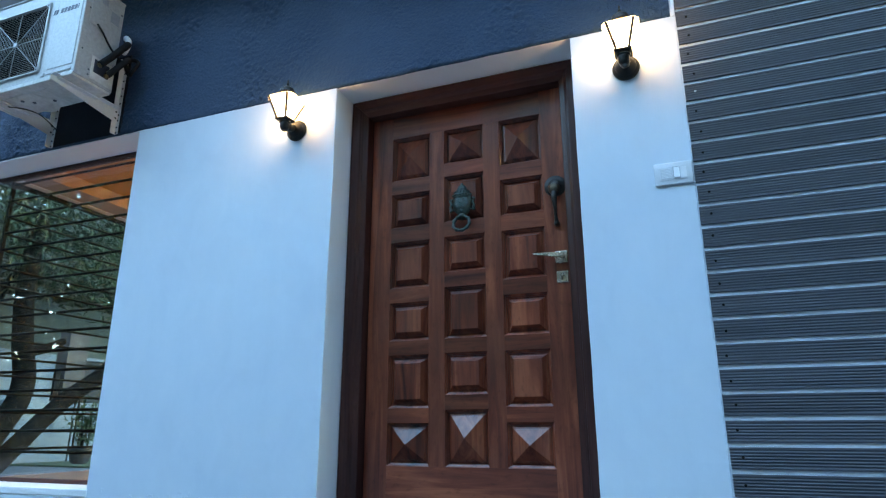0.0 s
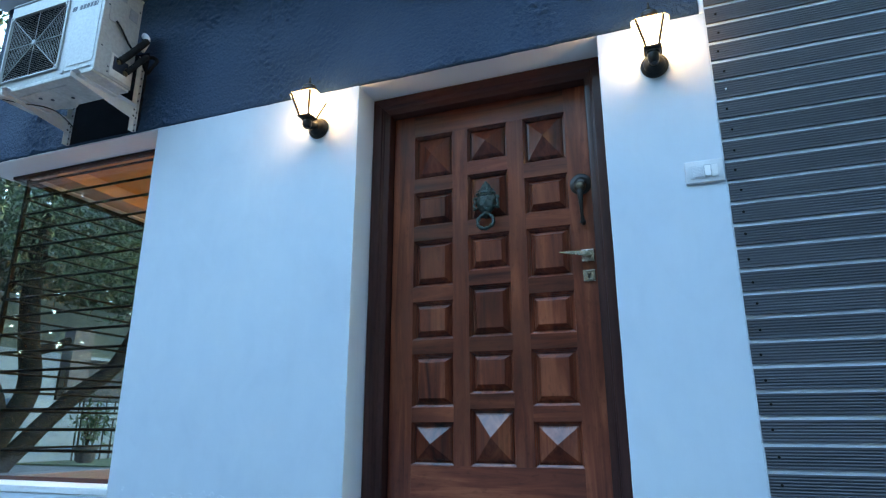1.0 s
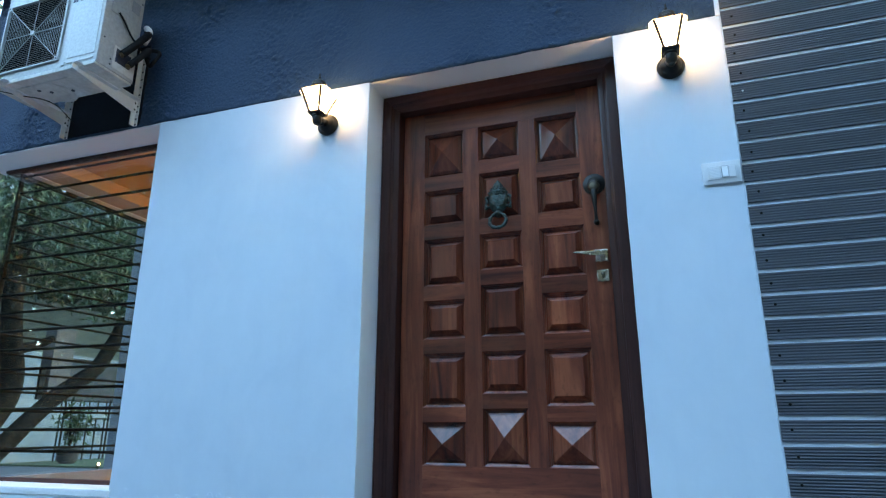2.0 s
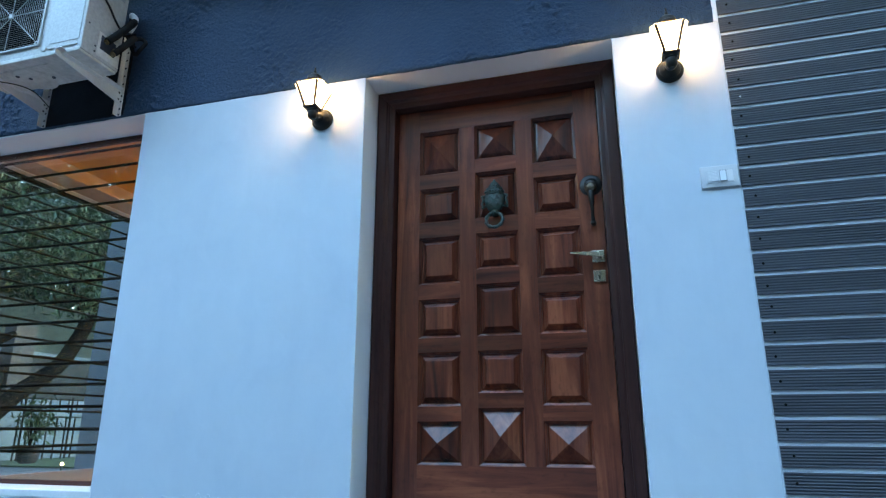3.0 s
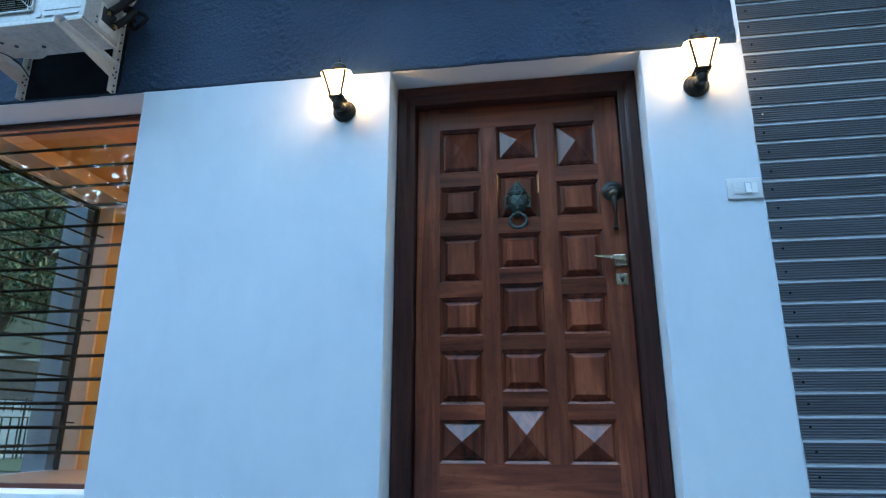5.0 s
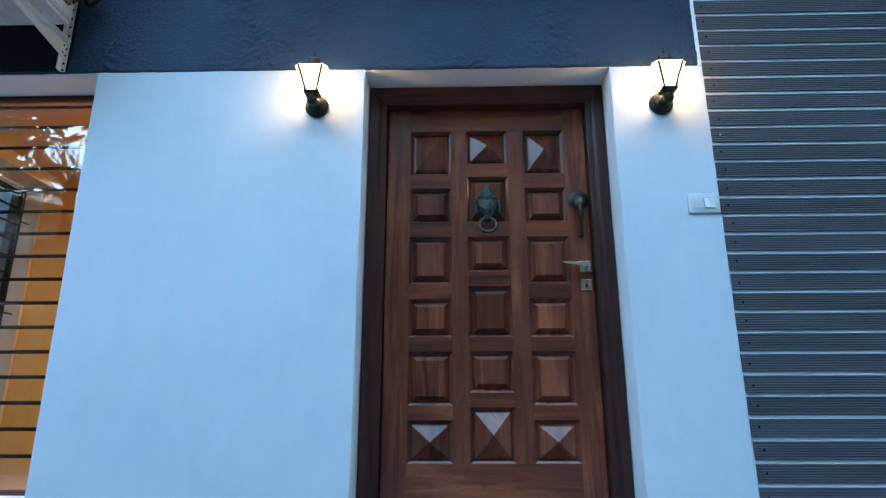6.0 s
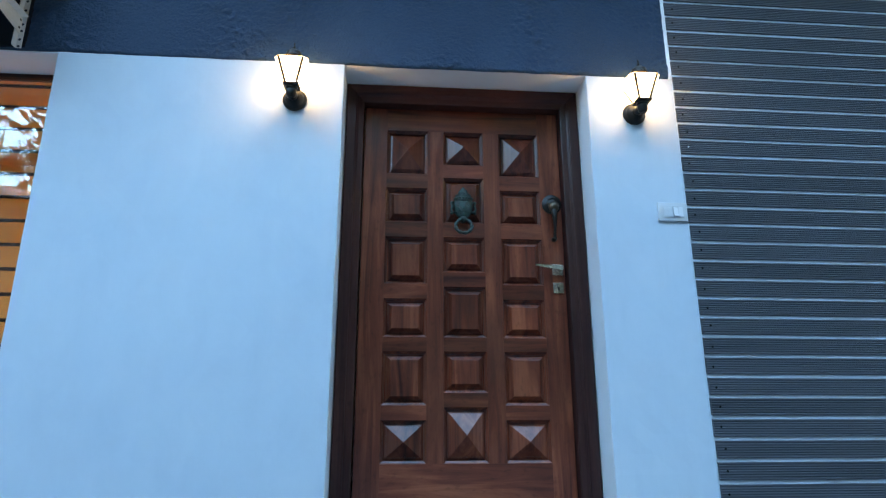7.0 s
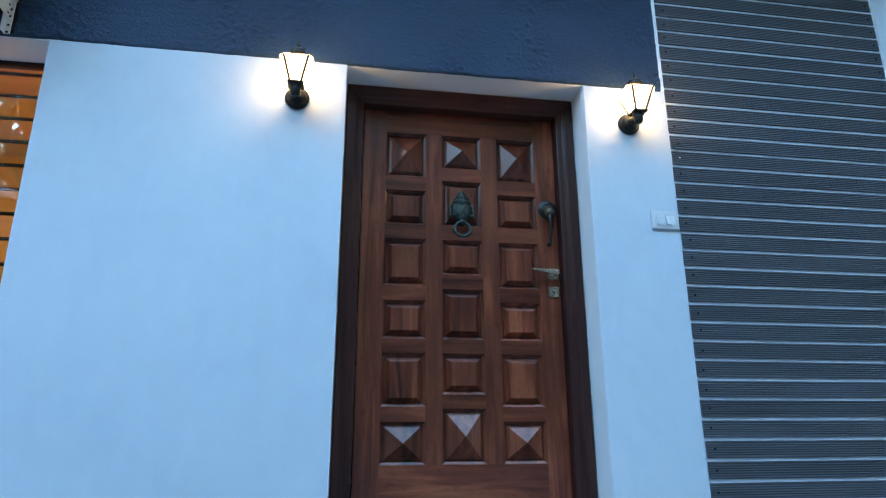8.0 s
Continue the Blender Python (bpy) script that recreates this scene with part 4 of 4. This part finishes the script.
# ---- the garden beside and before the house ----
def leaves(name, blobs, count, size, material, seed, droop=0.5, clump=14):
    """Many narrow leaves scattered in clumps; blobs: (centre, radii)."""
    rng = np.random.default_rng(seed)
    weights = np.array([r[0] * r[1] * r[2] for _, r in blobs])
    pick = rng.choice(len(blobs), count, p=weights / weights.sum())
    c = np.array([b[0] for b in blobs])[pick]
    r = np.array([b[1] for b in blobs])[pick]
    clumps = rng.standard_normal((count // clump + 1, 3))
    clumps /= np.linalg.norm(clumps, axis=1)[:, None]
    clumps *= rng.uniform(0.25, 1.0, (len(clumps), 1)) ** 0.5
    base = c + r * clumps[rng.integers(0, len(clumps), count)] + rng.normal(0, size * 0.9, (count, 3))
    d = rng.standard_normal((count, 3))
    d[:, 2] -= droop
    d /= np.linalg.norm(d, axis=1)[:, None]
    u = np.cross(d, rng.standard_normal((count, 3)))
    u /= np.linalg.norm(u, axis=1)[:, None]
    ln = size * rng.uniform(0.6, 1.3, (count, 1))
    wd = ln * rng.uniform(0.13, 0.2, (count, 1))
    nrm = np.cross(d, u)
    mid = base + d * ln * 0.45 + nrm * ln * 0.06
    co = np.stack([base, mid + u * wd, base + d * ln, mid - u * wd], 1).reshape(-1, 3)
    quads = (np.arange(count)[:, None] * 4 + np.arange(4)[None, :]).tolist()
    me = bpy.data.meshes.new(name)
    me.from_pydata(co.tolist(), [], quads)
    me.materials.append(material)
    return me


def limb(pts, r0, r1, bm, seed=0):
    line = curve_pts(pts, 6)
    n = len(line)
    line = [p + noise.noise_vector(p * 1.7 + Vector((seed, 0, 0))) * r0 * 0.25 for p in line]
    return tube(line, [r0 + (r1 - r0) * k / (n - 1) for k in range(n)], 10, bm)


# the leaning tree seen through both panes
tree = thing("tree", (-7.7, 4.0, 0.0), "leaning forked garden tree with dark bark and narrow leaves", "tree")
bm = bmesh.new()
o = Vector((-7.7, 4.0, 0.0))


def at_tree(*pts):
    return [Vector(p) - o for p in pts]


limb(at_tree((-7.7, 3.55, -0.05), (-7.7, 3.85, 0.55), (-7.75, 4.15, 1.15), (-7.8, 4.05, 2.1), (-7.8, 3.95, 3.2), (-7.9, 4.3, 4.6)), 0.19, 0.11, bm, 1)
limb(at_tree((-7.6, 3.7, -0.05), (-7.75, 4.3, 0.45), (-7.9, 5.0, 1.05), (-7.95, 5.9, 1.75), (-8.0, 6.5, 2.95), (-8.0, 7.35, 4.1), (-8.0, 7.7, 5.4)), 0.15, 0.10, bm, 2)
limb(at_tree((-7.72, 3.75, 0.3), (-7.75, 3.7, 1.0), (-7.7, 3.2, 2.0), (-7.6, 2.7, 3.4)), 0.13, 0.06, bm, 3)
limb(at_tree((-7.8, 4.1, 1.7), (-7.8, 4.5, 1.82), (-7.8, 4.75, 1.95)), 0.09, 0.05, bm, 4)
limb(at_tree((-7.9, 4.2, 4.2), (-7.7, 3.4, 5.2), (-7.6, 2.4, 6.2)), 0.10, 0.03, bm, 7)
limb(at_tree((-7.9, 4.2, 4.0), (-7.5, 5.0, 4.7), (-7.2, 5.8, 5.2)), 0.11, 0.04, bm, 5)
limb(at_tree((-8.0, 6.5, 2.9), (-7.6, 6.2, 3.6), (-7.2, 5.9, 4.3)), 0.08, 0.03, bm, 6)
part("trunk", bm, BARK, tree, "dark forked trunk", "all")
me = leaves("crown", [((0.2, 0.5, 3.9), (1.2, 1.5, 1.1)), ((0.4, 1.9, 3.5), (1.1, 1.3, 1.1)), ((0.3, 3.0, 4.3), (1.2, 1.3, 1.2)), ((0.0, -1.2, 4.2), (1.5, 1.4, 1.2)),
                      ((0.6, 1.4, 5.0), (1.5, 2.2, 0.9)), ((0.6, 0.9, 2.75), (0.7, 0.8, 0.5)), ((0.5, 2.1, 2.6), (0.6, 0.7, 0.5)), ((0.2, -1.2, 6.2), (1.5, 1.6, 1.2)), ((0.2, -2.6, 5.4), (1.2, 1.2, 1.2))], 15000, 0.14, LEAF, 3, 0.6, 40)
part("crown", me, LEAF, tree, "crown of narrow green leaves")


def plain_tree(at, height, spread, seed, count=5200):
    """A street tree: trunk, limbs and a loose crown of leaf clumps."""
    rnd = random.Random(seed)
    t = thing("tree", at, "broad dusk-dark street tree with a loose crown", "tree", "trees round the house")
    bm = bmesh.new()
    limb([(0, 0, -0.05), (0.1, 0.05, height * 0.25), (0.0, -0.1, height * 0.5), (0.1, 0, height * 0.85)], 0.17, 0.05, bm, seed)
    blobs = []
    for k in range(7):
        a = k * 2.4 + rnd.uniform(-0.4, 0.4)
        rad = spread * rnd.uniform(0.35, 0.8)
        z = height * rnd.uniform(0.5, 0.92)
        tip = (rad * math.cos(a), rad * math.sin(a), z)
        limb([(0.05, 0, height * 0.35), (tip[0] * 0.5, tip[1] * 0.5, z * 0.8), tip], 0.07, 0.02, bm, seed + k)
        blobs.append((tip, (spread * 0.42, spread * 0.42, height * 0.13)))
    part("trunk", bm, BARK, t, "dark trunk and limbs", "all")
    part("crown", leaves("crown", blobs, count, 0.26, LEAF_FAR, seed), LEAF_FAR, t, "loose leafy crown")
    return t


for at, h, sp, sd in (((-11.0, -4.5, 0), 7.5, 2.8, 22), ((-1.0, -10.5, 0), 5.2, 2.4, 23), ((5.5, -9.5, 0), 6.5, 2.6, 24), ((-9.5, 9.5, 0), 7.5, 3.0, 25), ((-13.5, 7.0, 0), 8.5, 3.6, 26), ((-14.0, 12.0, 0), 9.0, 3.8, 27)):
    plain_tree(at, h, sp, sd)

def woods(name, centres, count, seed, size):
    me = leaves(name, centres, count, size, LEAF_FAR, seed, 0.3)
    tagged(new(name, me), "dense dusk-dark belt of leaves added as garden trees and shrubs", "woods", kind="stuff")


rng = random.Random(77)
belt = []
for k in range(34):  # beyond the side garden
    for z in (0.8, 2.2, 3.6, 5.2, 7.0):
        belt.append(((-17.5 + rng.uniform(-1.5, 1.5), -3.0 + 0.75 * k, z + rng.uniform(-0.7, 0.7)), (1.2, 1.2, 1.2)))
woods("woods", belt, 52000, 31, 0.42)
belt = []
for k in range(50):  # across the street, unseen, added to hold back sky light; one open gap
    d = 178 + 3.6 * k
    a = math.radians(d)
    top = (9.6 if d <= 227.0 else 2.6 if d < 238.5 else 11.8) + rng.uniform(-0.8, 0.8)
    for i in range(11):
        z = 0.5 + i * 1.15
        if z < top:
            r = 14.5 + rng.uniform(-1.0, 1.0)
            belt.append(((-1.0 + r * math.cos(a), -1.0 + r * math.sin(a), z + rng.uniform(-0.4, 0.4)), (1.15, 1.15, 1.0)))
woods("woods", belt, 116000, 32, 0.5)
belt = []
for k in range(24):  # behind the garden, towards the sunset, added to block its glow
    for z in (0.8, 2.2, 3.6, 5.2, 7.0):
        belt.append(((-18.0 + 0.68 * k, 16.5 + rng.uniform(-1.2, 1.2), z + rng.uniform(-0.7, 0.7)), (1.2, 1.2, 1.2)))
woods("woods", belt, 50000, 33, 0.45)

solid("lawn", box(-12.0, -4.2, 5.2, 14.0, 0.004, 0.03), GRASS, "short green lawn beside the house", "lawn", kind="structure")
solid("garden_wall", worn_box(-10.6, -10.4, -2.0, 6.64, 0.0, 2.05, 0.5), GARDEN_WALL, "pale blue painted garden wall", "wall", kind="structure")
solid("garden_post", worn_box(-10.55, -10.35, 6.645, 6.76, 0.0, 1.72, 0.4), FENCE, "dark painted post at the end of the garden wall", "post", kind="structure")
solid("garden_pillar", worn_box(-10.6, -10.3, 6.80, 7.26, 0.0, 2.55, 0.4), PILLAR, "brownish plastered garden pillar", "pillar", kind="structure")
solid("garden_wall_dark", worn_box(-10.6, -10.4, 7.265, 14.0, 0.0, 1.98, 0.5), STONE, "dark stone garden wall", "wall", kind="structure")
solid("garden_wall_coping", worn_box(-10.66, -10.34, 7.265, 14.0, 1.985, 2.05, 0.5), GARDEN_WALL, "pale coping on the dark garden wall", "coping", kind="structure")
solid("garden_wall_plinth", worn_box(-9.45, -9.3, 5.0, 13.0, 0.0, 1.08, 0.5), GARDEN_WALL, "low pale wall behind the fence", "wall", kind="structure")
# plain backdrop added for the haze between foliage and garden walls
solid("neighbour_wall", worn_box(-12.7, -12.5, -2.0, 15.0, 0.0, 3.5, 1.0), HAZY, "tall grey-green backdrop standing for the hazy distance", "wall", kind="structure")

fence = thing("fence", (-9.0, 6.06, 0.0), "low black metal garden fence with upright bars", "fence")
for z in (0.26, 0.75, 1.06):
    part("rail", box(-0.012, 0.012, 0.0, 5.0, z, z + 0.025, 0.003, seg=1), FENCE, fence)
for k in range(26):
    part("picket", box(-0.010, 0.010, 0.02 + k * 0.195, 0.045 + k * 0.195, 0.03, 0.75, 0.003, seg=1), FENCE, fence)
    part("upper_picket", box(-0.009, 0.009, 0.022 + k * 0.195, 0.043 + k * 0.195, 0.86, 1.10, 0.003, seg=1), FENCE, fence)
    if k % 5 == 0:
        part("post", box(-0.014, 0.014, 0.10 + k * 0.195, 0.128 + k * 0.195, 0.03, 1.12, 0.003, seg=1), FENCE, fence)

pot = thing("potted_plant", (-8.2, 5.69, 0.03), "leafy plant in a dark clay pot on the lawn", "potted plant")
part("pot", lathe([(0.13, 0.0), (0.17, 0.05), (0.21, 0.26), (0.235, 0.27), (0.235, 0.31), (0.20, 0.31), (0.19, 0.26)], 24), CLAY, pot, "dark clay pot", True)
bm = bmesh.new()
for k in range(5):
    limb([(0, 0, 0.25), (0.05 * math.cos(k * 1.3), 0.06 * math.sin(k * 1.3), 0.55), (0.16 * math.cos(k * 1.3), 0.18 * math.sin(k * 1.3), 0.85 + 0.05 * k)], 0.014, 0.006, bm, k)
part("stem", bm, BARK, pot)
pot.scale = (0.85, 0.85, 0.85)
part("foliage", leaves("foliage", [((0, 0, 0.65), (0.18, 0.18, 0.22)), ((0.03, 0.05, 0.95), (0.16, 0.16, 0.2))], 260, 0.16, LEAF, 9), LEAF, pot)

garden = thing("garden_lamp", (-6.36, 4.62, -0.03), "small lit garden spike lamp on the lawn", "garden lamp")
part("spike", lathe([(0.01, 0.0), (0.012, 0.10), (0.03, 0.11), (0.03, 0.12)], 12), BLACK_METAL, garden)
part("globe", lathe([(0.010, 0.12), (0.016, 0.128), (0.019, 0.139), (0.015, 0.150), (0.005, 0.156)], 14), GARDEN_GLOW, garden, "glowing globe", True)

# the street side behind; both unseen walls are added to darken low reflections
solid("street_wall_side", worn_box(-16.2, -16.0, -13.2, 3.0, 0.0, 2.3, 1.0), STONE, "added dark wall that hides low sky from the window's reflection", "wall", kind="structure")
solid("street_wall", worn_box(-16.0, 14.0, -13.2, -13.0, 0.0, 1.9, 1.0), STONE, "added dark wall across the street, out of view", "wall", kind="structure")

house = thing("house", (-11.5, -13.6, 0.0), "dark rendered neighbouring house with a flat roof", "house")
house.rotation_euler = (0, 0, radians(-35))
part("wall", box(-4.0, 4.0, -3.0, 3.0, 0.0, 5.9, 0.02), STONE, house)
part("roof", box(-4.2, 4.2, -3.2, 3.2, 5.9, 6.12, 0.02), RENDERED, house, "flat roof slab")
for x in (-2.4, 0.0, 2.4):
    wf = part("window", box(x - 0.55, x + 0.55, 2.98, 3.03, 3.4, 4.7, 0.01), AC_DARK, house, "dark unlit window")
    part("sill", box(x - 0.65, x + 0.65, 3.0, 3.1, 3.32, 3.40, 0.01), RENDERED, wf)


def palm(at, height, seed):
    """A slender palm: a ringed trunk and arching fronds of narrow leaflets."""
    rnd = random.Random(seed)
    p = thing("palm_tree", at, "slender palm tree with arching feathered fronds", "tree")
    line = curve_pts([(0, 0, -0.05), (0.08, 0.05, height * 0.4), (0.0, 0.1, height * 0.75), (0.05, 0.1, height)], 8)
    part("trunk", tube(line, [0.14 - 0.05 * k / len(line) + 0.008 * (k % 2) for k in range(len(line))], 10), BARK, p, smooth="all")
    for k in range(13):
        a = k * 2.4 + rnd.uniform(-0.2, 0.2)
        rise, reach = rnd.uniform(-0.1, 0.95), rnd.uniform(1.5, 2.0)
        c, s = math.cos(a), math.sin(a)
        rib = curve_pts([(0.05, 0.1, height), (0.05 + c * reach * 0.45, 0.1 + s * reach * 0.45, height + 0.35 + rise * 0.5),
                         (0.05 + c * reach, 0.1 + s * reach, height + rise - 0.45)], 9)
        bm = tube(rib, [0.022 - 0.016 * i / len(rib) for i in range(len(rib))], 5)
        for i in range(2, len(rib)):
            for side in (-1, 1):
                d = Vector((-s * side, c * side, -0.55)) + (rib[i] - rib[i - 1]).normalized() * 0.7
                d = d.normalized() * 0.55 * (1.05 - 0.5 * abs(i / len(rib) - 0.45))
                for q in (0.0, 0.5):
                    b0 = rib[i - 1].lerp(rib[i], q)
                    up = Vector((c, s, 0)) * 0.022
                    bm.faces.new([bm.verts.new(v) for v in (b0 - up, b0 + d * 0.5 - up * 0.9, b0 + d, b0 + d * 0.5 + up * 0.9)])
        part("frond", bm, LEAF_FAR, p)
    return p


palm((-7.4, -8.6, 0.0), 5.3, 5)
palm((-8.9, -8.2, 0.0), 4.6, 6)
